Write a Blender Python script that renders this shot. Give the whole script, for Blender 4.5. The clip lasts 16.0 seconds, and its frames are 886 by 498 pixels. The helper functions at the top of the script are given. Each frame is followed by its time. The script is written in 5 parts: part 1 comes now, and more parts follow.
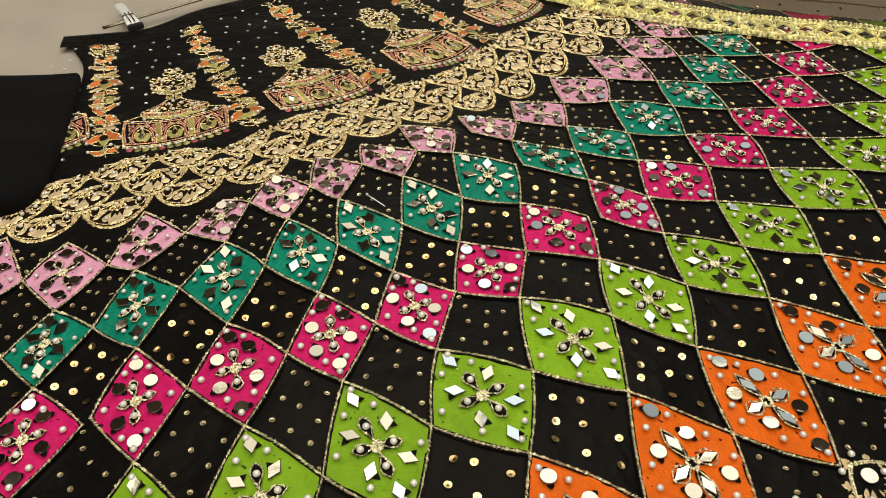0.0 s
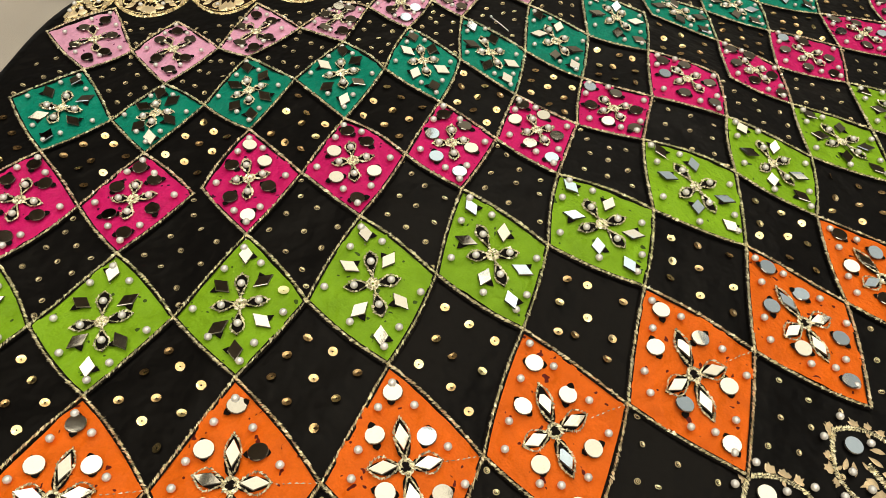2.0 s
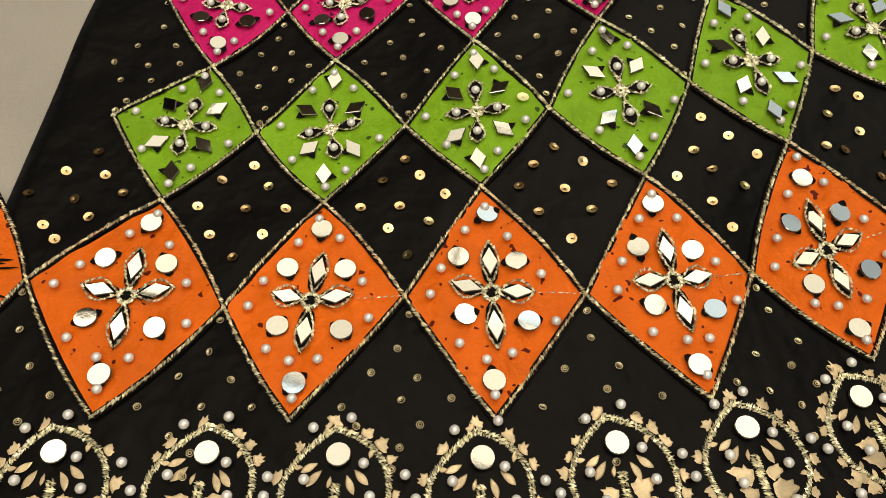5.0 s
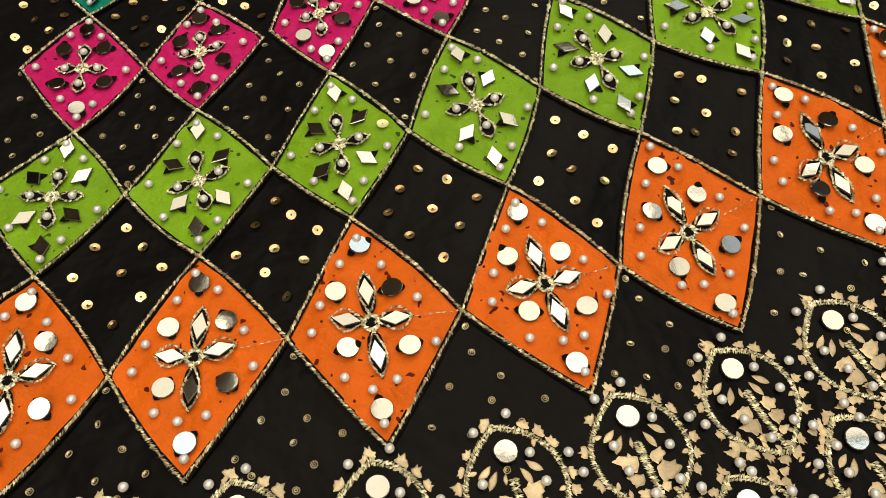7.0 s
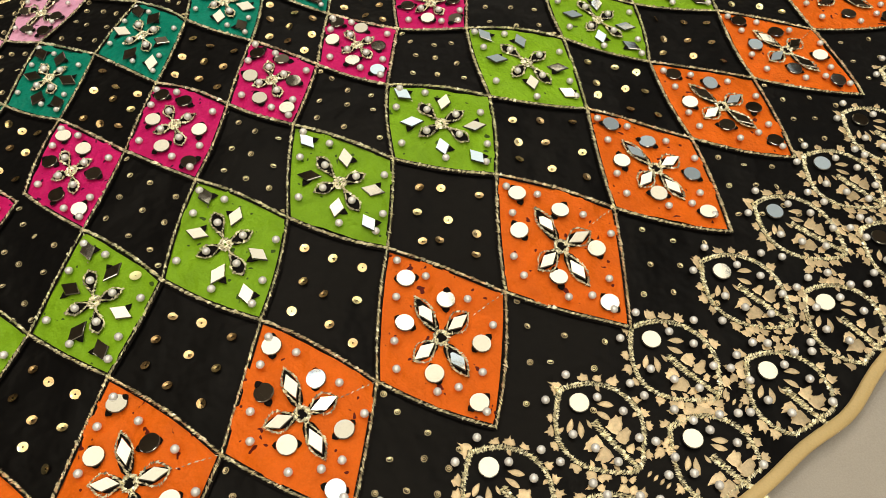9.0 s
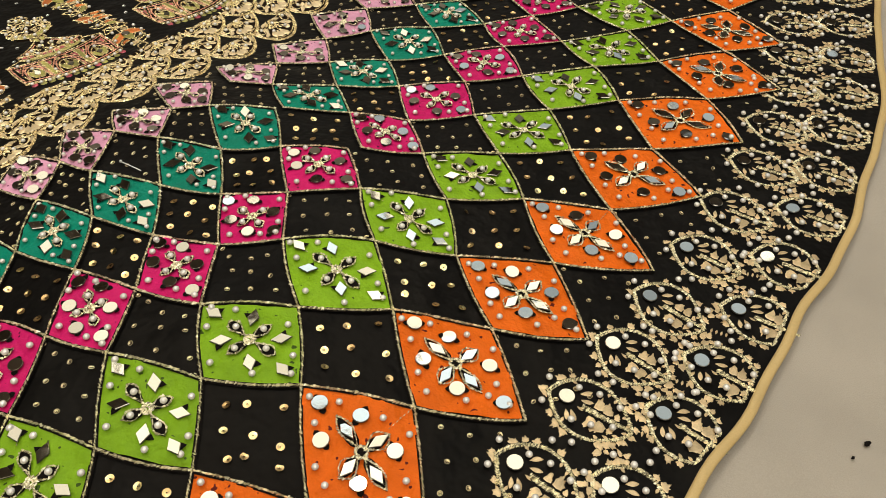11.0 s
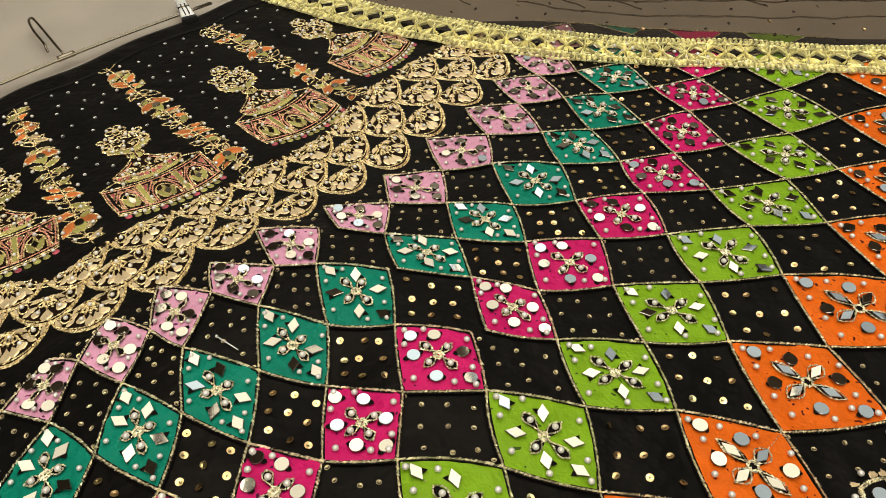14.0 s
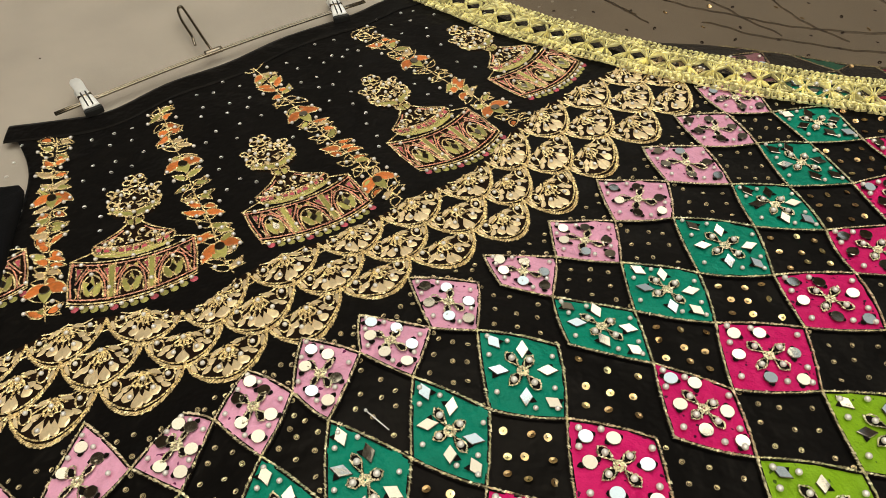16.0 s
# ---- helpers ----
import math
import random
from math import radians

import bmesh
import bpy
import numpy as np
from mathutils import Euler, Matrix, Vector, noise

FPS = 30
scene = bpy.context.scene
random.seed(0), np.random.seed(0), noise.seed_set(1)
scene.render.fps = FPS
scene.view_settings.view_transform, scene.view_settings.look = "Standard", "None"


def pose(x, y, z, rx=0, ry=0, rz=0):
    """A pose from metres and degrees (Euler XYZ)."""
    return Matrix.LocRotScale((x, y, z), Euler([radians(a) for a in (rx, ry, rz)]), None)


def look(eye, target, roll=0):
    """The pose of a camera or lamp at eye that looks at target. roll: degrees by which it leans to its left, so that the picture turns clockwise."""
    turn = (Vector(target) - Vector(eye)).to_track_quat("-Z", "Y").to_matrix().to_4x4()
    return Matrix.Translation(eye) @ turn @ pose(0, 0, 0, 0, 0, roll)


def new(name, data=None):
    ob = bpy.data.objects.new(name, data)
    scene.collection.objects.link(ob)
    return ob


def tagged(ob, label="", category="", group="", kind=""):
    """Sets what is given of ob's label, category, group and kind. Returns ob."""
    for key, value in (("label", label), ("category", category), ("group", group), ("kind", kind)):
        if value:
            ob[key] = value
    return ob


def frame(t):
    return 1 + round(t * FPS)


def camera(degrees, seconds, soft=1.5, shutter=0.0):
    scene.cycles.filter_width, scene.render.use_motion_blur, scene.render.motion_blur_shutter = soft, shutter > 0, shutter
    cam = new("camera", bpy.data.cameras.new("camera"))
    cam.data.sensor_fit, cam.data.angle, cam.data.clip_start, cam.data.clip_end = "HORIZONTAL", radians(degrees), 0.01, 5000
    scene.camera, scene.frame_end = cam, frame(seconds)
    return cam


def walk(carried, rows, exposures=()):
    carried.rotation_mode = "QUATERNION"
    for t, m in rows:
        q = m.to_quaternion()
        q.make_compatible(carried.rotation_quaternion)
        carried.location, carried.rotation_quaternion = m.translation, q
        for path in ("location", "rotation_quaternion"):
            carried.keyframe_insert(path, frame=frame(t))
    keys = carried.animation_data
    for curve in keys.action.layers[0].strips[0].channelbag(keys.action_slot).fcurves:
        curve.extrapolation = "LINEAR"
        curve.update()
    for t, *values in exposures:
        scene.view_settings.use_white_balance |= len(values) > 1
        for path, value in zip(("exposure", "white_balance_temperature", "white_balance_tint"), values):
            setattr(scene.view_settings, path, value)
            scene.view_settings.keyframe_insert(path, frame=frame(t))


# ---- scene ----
cam = camera(58.1, 16.0, soft=0.5)
PATH = [
    (0, (0.0021, 0.0017, 0.4613), (-0.0041, 0.3752, 0.1289), 0.09),
    (0.5, (-0.0018, 0.0005, 0.4503), (-0.0109, 0.3627, 0.1059), -0.04),
    (1, (-0.0146, -0.0060, 0.4354), (-0.0247, 0.3448, 0.0792), 2.29),
    (1.5, (-0.0314, -0.0170, 0.4205), (-0.0455, 0.3208, 0.0522), 4.77),
    (2, (-0.0604, -0.0315, 0.4089), (-0.0741, 0.2957, 0.0311), 7.80),
    (2.5, (-0.0909, -0.0386, 0.4010), (-0.1131, 0.2774, 0.0142), 8.79),
    (3, (-0.1149, -0.0454, 0.3794), (-0.1485, 0.2576, -0.0169), 8.78),
    (3.5, (-0.1400, -0.0538, 0.3649), (-0.1899, 0.2326, -0.0419), 7.31),
    (4, (-0.1531, -0.0614, 0.3595), (-0.2149, 0.2159, -0.0520), 5.35),
    (4.2, (-0.1538, -0.0614, 0.3567), (-0.2132, 0.2115, -0.0580), 4.99),
    (6.3, (-0.1337, -0.0510, 0.3554), (-0.1571, 0.1978, -0.0777), 0.75),
    (6.5, (-0.1294, -0.0504, 0.3601), (-0.1519, 0.2016, -0.0711), 0.68),
    (7, (-0.1130, -0.0433, 0.3718), (-0.1267, 0.2166, -0.0552), 0.12),
    (7.5, (-0.0911, -0.0362, 0.3808), (-0.0869, 0.2351, -0.0392), 0.81),
    (8, (-0.0660, -0.0280, 0.3883), (-0.0479, 0.2498, -0.0270), 1.09),
    (8.5, (-0.0461, -0.0243, 0.3978), (-0.0211, 0.2607, -0.0122), 0.03),
    (9, (-0.0229, -0.0259, 0.4050), (0.0158, 0.2634, -0.0009), 0.44),
    (9.5, (0.0034, -0.0267, 0.4237), (0.0607, 0.2735, 0.0280), 0.78),
    (10, (0.0425, -0.0351, 0.4466), (0.1191, 0.2851, 0.0704), 0.55),
    (10.2, (0.0570, -0.0370, 0.4551), (0.1337, 0.2893, 0.0841), -0.01),
    (12.3, (0.0925, 0.0452, 0.4751), (0.1633, 0.4018, 0.1318), -0.42),
    (12.5, (0.0970, 0.0555, 0.4757), (0.1690, 0.4163, 0.1371), -0.45),
    (13, (0.1035, 0.0791, 0.4777), (0.1724, 0.4421, 0.1409), -0.38),
    (13.5, (0.0892, 0.1083, 0.4800), (0.1510, 0.4688, 0.1391), -0.05),
    (14, (0.0580, 0.1453, 0.4965), (0.0934, 0.5012, 0.1470), -1.57),
    (14.5, (0.0333, 0.1768, 0.4990), (0.0754, 0.5263, 0.1439), 1.43),
    (15, (0.0225, 0.1957, 0.5013), (0.0416, 0.5473, 0.1464), -0.76),
    (15.5, (0.0165, 0.2118, 0.5011), (0.0146, 0.5652, 0.1474), -1.50),
    (16, (0.0021, 0.2523, 0.4881), (-0.0203, 0.6003, 0.1298), -2.67),
]
# the camera brightens and darkens its picture a little on the way
STOPS = ((0, .62), (1, .62), (2, .70), (3.3, .70), (4, .57), (6.3, .56), (8, .57), (9, .62), (10, .59), (12.3, .61), (14.5, .62), (16, .60))
walk(cam, [(t, look(eye, target, roll)) for t, eye, target, roll in PATH], STOPS)

# ---- light: a lit shop room with ceiling panels ----
world = bpy.data.worlds.new("room_air")
scene.world = world
world.use_nodes = True
world.node_tree.nodes["Background"].inputs[0].default_value = (0.9, 0.85, 0.78, 1)
world.node_tree.nodes["Background"].inputs[1].default_value = 0.02


def lamp(name, x, y, z, sx, sy, power, colour=(1.0, 0.94, 0.84)):
    data = bpy.data.lights.new(name, "AREA")
    data.shape, data.size, data.size_y, data.energy, data.color = "RECTANGLE", sx, sy, power, colour
    ob = new(name, data)
    ob.matrix_world = pose(x, y, z)
    return tagged(ob, "warm white ceiling light panel above the display", "ceiling light", "ceiling light panels")


WARM, COOL = (1.0, 0.91, 0.72), (0.78, 0.92, 1.0)
for i, x in enumerate((-0.80, 0.20, 1.20)):
    for j, y in enumerate((-2.6, -1.56, -0.52, 0.52, 1.56, 2.60)):
        if (i, j) == (0, 5):
            continue
        lamp("ceiling_light", x, y, 2.66, 0.98, 1.02, 3.4 + 0.7 * ((i + j) % 2), COOL if (2 * i + j) % 4 == 3 else WARM)

for y in (-1.56, -0.52, 0.52, 1.30):
    lamp("ceiling_light", -1.80, y, 2.66, 0.90, 0.72, 2.9, WARM)

# dimmer panels further off
for x, y, power in ((0.20, 3.62, 2.8), (1.20, 3.62, 1.3), (-0.80, 2.60, 2.7), (2.20, 0.52, 1.4), (2.20, 1.56, 1.4), (2.20, 2.60, 1.2)):
    lamp("ceiling_light", x, y, 2.66, 0.98, 1.02, power, COOL if x > 1 else WARM)


def downlight(x, y):
    data = bpy.data.lights.new("downlight", "AREA")
    data.shape, data.size, data.energy, data.color = "DISK", 0.07, 3.2, (1.0, 0.93, 0.82)
    ob = new("downlight", data)
    ob.matrix_world = pose(x, y, 2.64)
    return tagged(ob, "small bright round downlight in the ceiling", "downlight", "ceiling downlights")


for x, y in ((-0.30, 1.04), (0.70, 2.08), (0.70, 0.0)):
    downlight(x, y)

# ---- materials ----
def shader(name, colour, rough=0.6, metal=0.0, grain=0.0, grain_scale=400.0, stain_shade=0.0, stain_shade_scale=18.0,
           bump=0.0, bump_scale=600.0, island=0.0, random_ob=0.0, sheen=0.0, spec=0.5, speck=None, deep=0.001, coat=0.0, tint=None):
    """Principled material with fine grain, broad stains and painted crease shade, relief and piece-by-piece variation.
    """
    m = bpy.data.materials.new(name)
    m.use_nodes = True
    nt = m.node_tree
    b = nt.nodes["Principled BSDF"]
    b.inputs["Roughness"].default_value = rough
    b.inputs["Metallic"].default_value = metal
    b.inputs["Specular IOR Level"].default_value = spec
    if tint:
        b.inputs["Specular Tint"].default_value = (*tint, 1)
    b.inputs["Coat Weight"].default_value, b.inputs["Coat Roughness"].default_value = coat, 0.06
    if sheen:
        b.inputs["Sheen Weight"].default_value = sheen
        b.inputs["Sheen Roughness"].default_value = 0.5
    pos = nt.nodes.new("ShaderNodeNewGeometry").outputs["Position"]
    rgb = nt.nodes.new("ShaderNodeRGB")
    rgb.outputs[0].default_value = (*colour, 1)
    out = rgb.outputs[0]

    def vary(out, factor, amount):
        """Brightens and darkens a colour round its mean."""
        hsv = nt.nodes.new("ShaderNodeHueSaturation")
        mr = nt.nodes.new("ShaderNodeMapRange")
        mr.inputs["To Min"].default_value, mr.inputs["To Max"].default_value = 1 - amount, 1 + amount
        nt.links.new(factor, mr.inputs["Value"])
        nt.links.new(mr.outputs[0], hsv.inputs["Value"])
        nt.links.new(out, hsv.inputs["Color"])
        return hsv.outputs[0]

    def cloud(scale, detail=3.0):
        n = nt.nodes.new("ShaderNodeTexNoise")
        n.inputs["Scale"].default_value, n.inputs["Detail"].default_value = scale, detail
        nt.links.new(pos, n.inputs["Vector"])
        return n.outputs["Fac"]

    if grain:
        out = vary(out, cloud(grain_scale), grain)
    # broad tone clouds: real blotches, and on creased cloth painted-in shade
    if stain_shade:
        out = vary(out, cloud(stain_shade_scale), stain_shade)
    if island:
        out = vary(out, nt.nodes.new("ShaderNodeNewGeometry").outputs["Random Per Island"], island)
    if random_ob:
        out = vary(out, nt.nodes.new("ShaderNodeObjectInfo").outputs["Random"], random_ob)
    if speck:
        ramp = nt.nodes.new("ShaderNodeMapRange")
        ramp.inputs["From Min"].default_value, ramp.inputs["From Max"].default_value = 0.715, 0.73
        nt.links.new(cloud(190.0, 1.0), ramp.inputs["Value"])
        mix = nt.nodes.new("ShaderNodeMixRGB")
        mix.inputs[2].default_value = (*speck, 1)
        nt.links.new(ramp.outputs[0], mix.inputs[0])
        nt.links.new(out, mix.inputs[1])
        out = mix.outputs[0]
    nt.links.new(out, b.inputs["Base Color"])
    if bump:
        bn = nt.nodes.new("ShaderNodeBump")
        bn.inputs["Strength"].default_value, bn.inputs["Distance"].default_value = bump, deep
        nt.links.new(cloud(bump_scale, 4.0), bn.inputs["Height"])
        nt.links.new(bn.outputs[0], b.inputs["Normal"])
    return m


BLACK = shader("black_satin", (0.0020, 0.0016, 0.0016), 0.44, grain=0.35, grain_scale=900, stain_shade=0.4, stain_shade_scale=14, bump=1.0, bump_scale=15, spec=0.085, deep=0.011, sheen=0.045, tint=(1.0, 0.90, 0.76))
VELVET = shader("black_velvet", (0.0045, 0.0045, 0.0052), 0.9, grain=0.3, bump=0.4, bump_scale=500, sheen=0.02, spec=0.08)
# on the five silks the broad tone clouds paint in shade of creases
ORANGE = shader("orange_silk", (0.80, 0.140, 0.006), 0.6, grain=0.12, grain_scale=1200, stain_shade=0.24, stain_shade_scale=55, bump=0.9, bump_scale=48, random_ob=0.05, spec=0.13, deep=0.009, speck=(0.12, 0.012, 0.006))
GREEN = shader("lime_green_silk", (0.22, 0.40, 0.012), 0.55, grain=0.12, grain_scale=1200, stain_shade=0.26, stain_shade_scale=55, bump=0.9, bump_scale=48, random_ob=0.06, spec=0.13, deep=0.009, speck=(0.05, 0.09, 0.01))
MAGENTA = shader("magenta_silk", (0.60, 0.010, 0.13), 0.55, grain=0.10, grain_scale=1200, stain_shade=0.17, stain_shade_scale=55, bump=0.9, bump_scale=48, random_ob=0.06, spec=0.13, deep=0.009, speck=(0.07, 0.004, 0.03))
TEAL = shader("teal_green_silk", (0.002, 0.22, 0.14), 0.55, grain=0.10, grain_scale=1200, stain_shade=0.2, stain_shade_scale=55, bump=0.9, bump_scale=48, random_ob=0.06, spec=0.13, deep=0.009)
PINK = shader("rose_pink_silk", (0.76, 0.36, 0.51), 0.55, grain=0.10, grain_scale=1200, stain_shade=0.17, stain_shade_scale=55, bump=0.9, bump_scale=48, random_ob=0.06, spec=0.13, deep=0.009, speck=(0.16, 0.02, 0.09))
CORD = shader("gold_zari_cord", (1.0, 0.90, 0.61), 0.26, metal=0.50, island=0.70)
GOLDFOIL = shader("bright_gold_foil", (0.92, 0.72, 0.43), 0.33, metal=0.38, grain=0.16, grain_scale=900, stain_shade=0.2, stain_shade_scale=160, island=0.25, bump=0.15, bump_scale=900)
DARKCORD = shader("antique_gold_cord", (0.96, 0.73, 0.39), 0.24, metal=0.60, island=0.75)
FOIL = shader("pressed_gold_foil_print", (0.64, 0.47, 0.26), 0.36, metal=0.38, grain=0.22, grain_scale=900, stain_shade=0.45, stain_shade_scale=190, island=0.22, bump=0.12, bump_scale=900)
SEQUIN = shader("gold_sequin", (0.90, 0.60, 0.28), 0.22, metal=1.0, island=0.35, random_ob=0.35)
RINGGOLD = shader("pale_gold_ring_sequin", (0.95, 0.78, 0.46), 0.30, metal=0.58, island=0.3, random_ob=0.3)
SILVERSEQ = shader("silver_ring_sequin", (0.92, 0.90, 0.84), 0.35, metal=0.8, island=0.3)
PEARL = shader("cream_pearl", (0.88, 0.83, 0.77), 0.16, metal=0.22, random_ob=0.08, spec=1.0, coat=0.8)
MIRROR = shader("silver_mirror", (0.72, 0.70, 0.62), 0.05, metal=1.0, random_ob=0.27, grain=0.05, grain_scale=500, bump=0.03, bump_scale=110)
EDGE = shader("mirror_cut_edge", (0.10, 0.09, 0.08), 0.4, metal=0.3)
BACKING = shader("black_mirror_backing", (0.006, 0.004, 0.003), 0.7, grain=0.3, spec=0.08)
LACE = shader("pale_gold_lace_thread", (1.0, 0.91, 0.45), 0.32, metal=0.34, island=0.55)
HEM = shader("beige_gold_hem_binding", (0.60, 0.42, 0.17), 0.5, grain=0.12, grain_scale=900, stain_shade=0.12, stain_shade_scale=30, bump=0.3, sheen=0.1)
# the cover's broad tone clouds hold smudges and painted shading of soft wrinkles
SHEET = shader("beige_cotton_cover", (0.42, 0.366, 0.302), 0.85, grain=0.14, grain_scale=1100, stain_shade=0.2, stain_shade_scale=11, bump=0.35, bump_scale=1100, sheen=0.1)
STEEL = shader("chromed_wire", (0.36, 0.31, 0.24), 0.25, metal=1.0, grain=0.1)
CLIP = shader("bright_pressed_steel", (0.92, 0.91, 0.88), 0.38, metal=0.45, grain=0.08)
RUBBER = shader("black_rubber_grip", (0.02, 0.02, 0.02), 0.6, grain=0.2)
OLIVE = shader("olive_printed_enamel", (0.36, 0.33, 0.09), 0.4, grain=0.3, island=0.3, random_ob=0.35, stain_shade=0.3, stain_shade_scale=220, metal=0.1)
ROSE = shader("rose_printed_enamel", (0.46, 0.08, 0.11), 0.4, grain=0.3, island=0.3, random_ob=0.3, stain_shade=0.3, stain_shade_scale=220, metal=0.1)
ROSECORD = shader("rose_copper_thread", (0.80, 0.40, 0.28), 0.35, metal=0.5, island=0.5)
AMBER = shader("orange_printed_petal", (0.62, 0.17, 0.035), 0.42, grain=0.3, island=0.25, random_ob=0.3, stain_shade=0.35, stain_shade_scale=200, metal=0.1)
BROWN = shader("dark_brown_net_ground", (0.013, 0.0062, 0.0028), 0.7, grain=0.4, grain_scale=900, stain_shade=0.3, stain_shade_scale=60, spec=0.08)
WALL = shader("taupe_wall_paint", (0.44, 0.40, 0.35), 0.8, grain=0.05, stain_shade=0.1, stain_shade_scale=2)
CEILING = shader("dark_ceiling_paint", (0.20, 0.165, 0.14), 0.85, grain=0.03, stain_shade=0.04, stain_shade_scale=2)
DARKWOOD = shader("dark_panelling", (0.02, 0.016, 0.013), 0.5, grain=0.3, grain_scale=30, stain_shade=0.3, stain_shade_scale=4)


def net_material():
    """Sheer dark net: mostly see-through, with a fine mesh of dark thread."""
    m = bpy.data.materials.new("sheer_black_net")
    m.use_nodes = True
    nt = m.node_tree
    b = nt.nodes["Principled BSDF"]
    b.inputs["Base Color"].default_value = (0.050, 0.038, 0.027, 1)
    b.inputs["Roughness"].default_value = 0.7
    clear = nt.nodes.new("ShaderNodeBsdfTransparent")
    clear.inputs[0].default_value = (0.90, 0.84, 0.76, 1)
    n = nt.nodes.new("ShaderNodeTexNoise")
    n.inputs["Scale"].default_value, n.inputs["Detail"].default_value = 9.0, 4.0
    nt.links.new(nt.nodes.new("ShaderNodeNewGeometry").outputs["Position"], n.inputs["Vector"])
    mr = nt.nodes.new("ShaderNodeMapRange")
    mr.inputs["To Min"].default_value, mr.inputs["To Max"].default_value = 0.30, 0.52
    nt.links.new(n.outputs["Fac"], mr.inputs["Value"])
    mix = nt.nodes.new("ShaderNodeMixShader")
    nt.links.new(mr.outputs[0], mix.inputs[0])
    nt.links.new(clear.outputs[0], mix.inputs[1])
    nt.links.new(b.outputs[0], mix.inputs[2])
    nt.links.new(mix.outputs[0], nt.nodes["Material Output"].inputs["Surface"])
    return m


NET = net_material()

# ---- mesh helpers ----
rng = np.random.default_rng(7)


# soft swells and hollows of the cloth: place, reach and height
SWELLS = ((0.05, 0.15, 0.1, -0.0096), (-0.0, 0.45, 0.07, -0.0095), (-0.15, 0.6, 0.14, 0.0062), (-0.3, 0.2, 0.1, -0.0086), (-0.0, 0.2, 0.07, -0.0083), (0.1, 0.75, 0.07, -0.0091), (0.1, 0.5, 0.07, 0.0069), (-0.0, 0.5, 0.07, -0.0091), (-0.0, 0.6, 0.07, 0.0063))


def height(x, y):
    """The lie of the skirt's cloth: padded in the middle, thin at its rim, with soft ripples."""
    x, y = np.asarray(x, float), np.asarray(y, float)
    pad = 0.0476 * np.exp(-((x + 0.0425) / 0.2125) ** 2 - ((y - 0.425) / 0.255) ** 2)
    ripple = 0.0007 * np.sin(31 * x + 17 * y + 2 * np.sin(9 * y)) + 0.0005 * np.sin(58 * y - 41 * x + 1.5 * np.sin(23 * x))
    swell = sum(a * np.exp(-((x - cx) ** 2 + (y - cy) ** 2) / r ** 2) for cx, cy, r, a in SWELLS)
    return np.maximum(0.003, 0.005 + pad + ripple + swell)


def mesh_of(name, verts, faces, materials, smooth=False, slots=None):
    me = bpy.data.meshes.new(name)
    me.from_pydata([tuple(v) for v in np.asarray(verts, float).tolist()], [], [tuple(f) for f in faces])
    for m in materials if isinstance(materials, (list, tuple)) else [materials]:
        me.materials.append(m)
    if smooth:
        me.polygons.foreach_set("use_smooth", [True] * len(me.polygons))
    if slots is not None:
        me.polygons.foreach_set("material_index", slots)
    me.update()
    return me


BASE = {}


def thing(name, x, y, label, category, group="", kind="", z=0.0):
    ob = new(name)
    ob.empty_display_size = 0.02
    ob.location = (x, y, z)
    BASE[ob] = Matrix.Translation((-x, -y, -z))
    return tagged(ob, label, category, group, kind)


def part(name, me, parent, label="", m=None, kind=""):
    ob = new(name, me)
    ob.parent = parent
    if parent in BASE:
        ob.matrix_parent_inverse = BASE[parent]
    if m is not None:
        ob.matrix_basis = m
    return tagged(ob, label, kind=kind)


class Heap:
    """Gathers small pieces into one mesh."""

    def __init__(self):
        self.v, self.f, self.n = [], [], 0

    def add(self, verts, faces):
        verts = np.asarray(verts, float).reshape(-1, 3)
        self.v.append(verts)
        self.f.append(np.asarray(faces) + self.n)
        self.n += len(verts)

    def mesh(self, name, material, smooth=False):
        faces = [f for block in self.f for f in block.tolist()]
        return mesh_of(name, np.concatenate(self.v), faces, material, smooth)


def resample(pts, step):
    pts = np.asarray(pts, float)
    seg = np.hypot(*np.diff(pts, axis=0).T)
    s = np.r_[0, np.cumsum(seg)]
    n = max(2, int(round(s[-1] / step)) + 1)
    q = np.linspace(0, s[-1], n)
    return np.stack([np.interp(q, s, pts[:, 0]), np.interp(q, s, pts[:, 1])], -1)


def curve_through(pts, n=12):
    """A smooth line through plan points."""
    p = np.asarray(pts, float).reshape(-1, 2)
    p = np.vstack([2 * p[0] - p[1], p, 2 * p[-1] - p[-2]])
    out = []
    for a, b, c, d in zip(p, p[1:], p[2:], p[3:]):
        t = np.linspace(0, 1, n, endpoint=False)[:, None]
        out.append(0.5 * (2 * b + (c - a) * t + (2 * a - 5 * b + 4 * c - d) * t ** 2 + (3 * b - a - 3 * c + d) * t ** 3))
    return np.vstack(out + [p[-2:-1]])


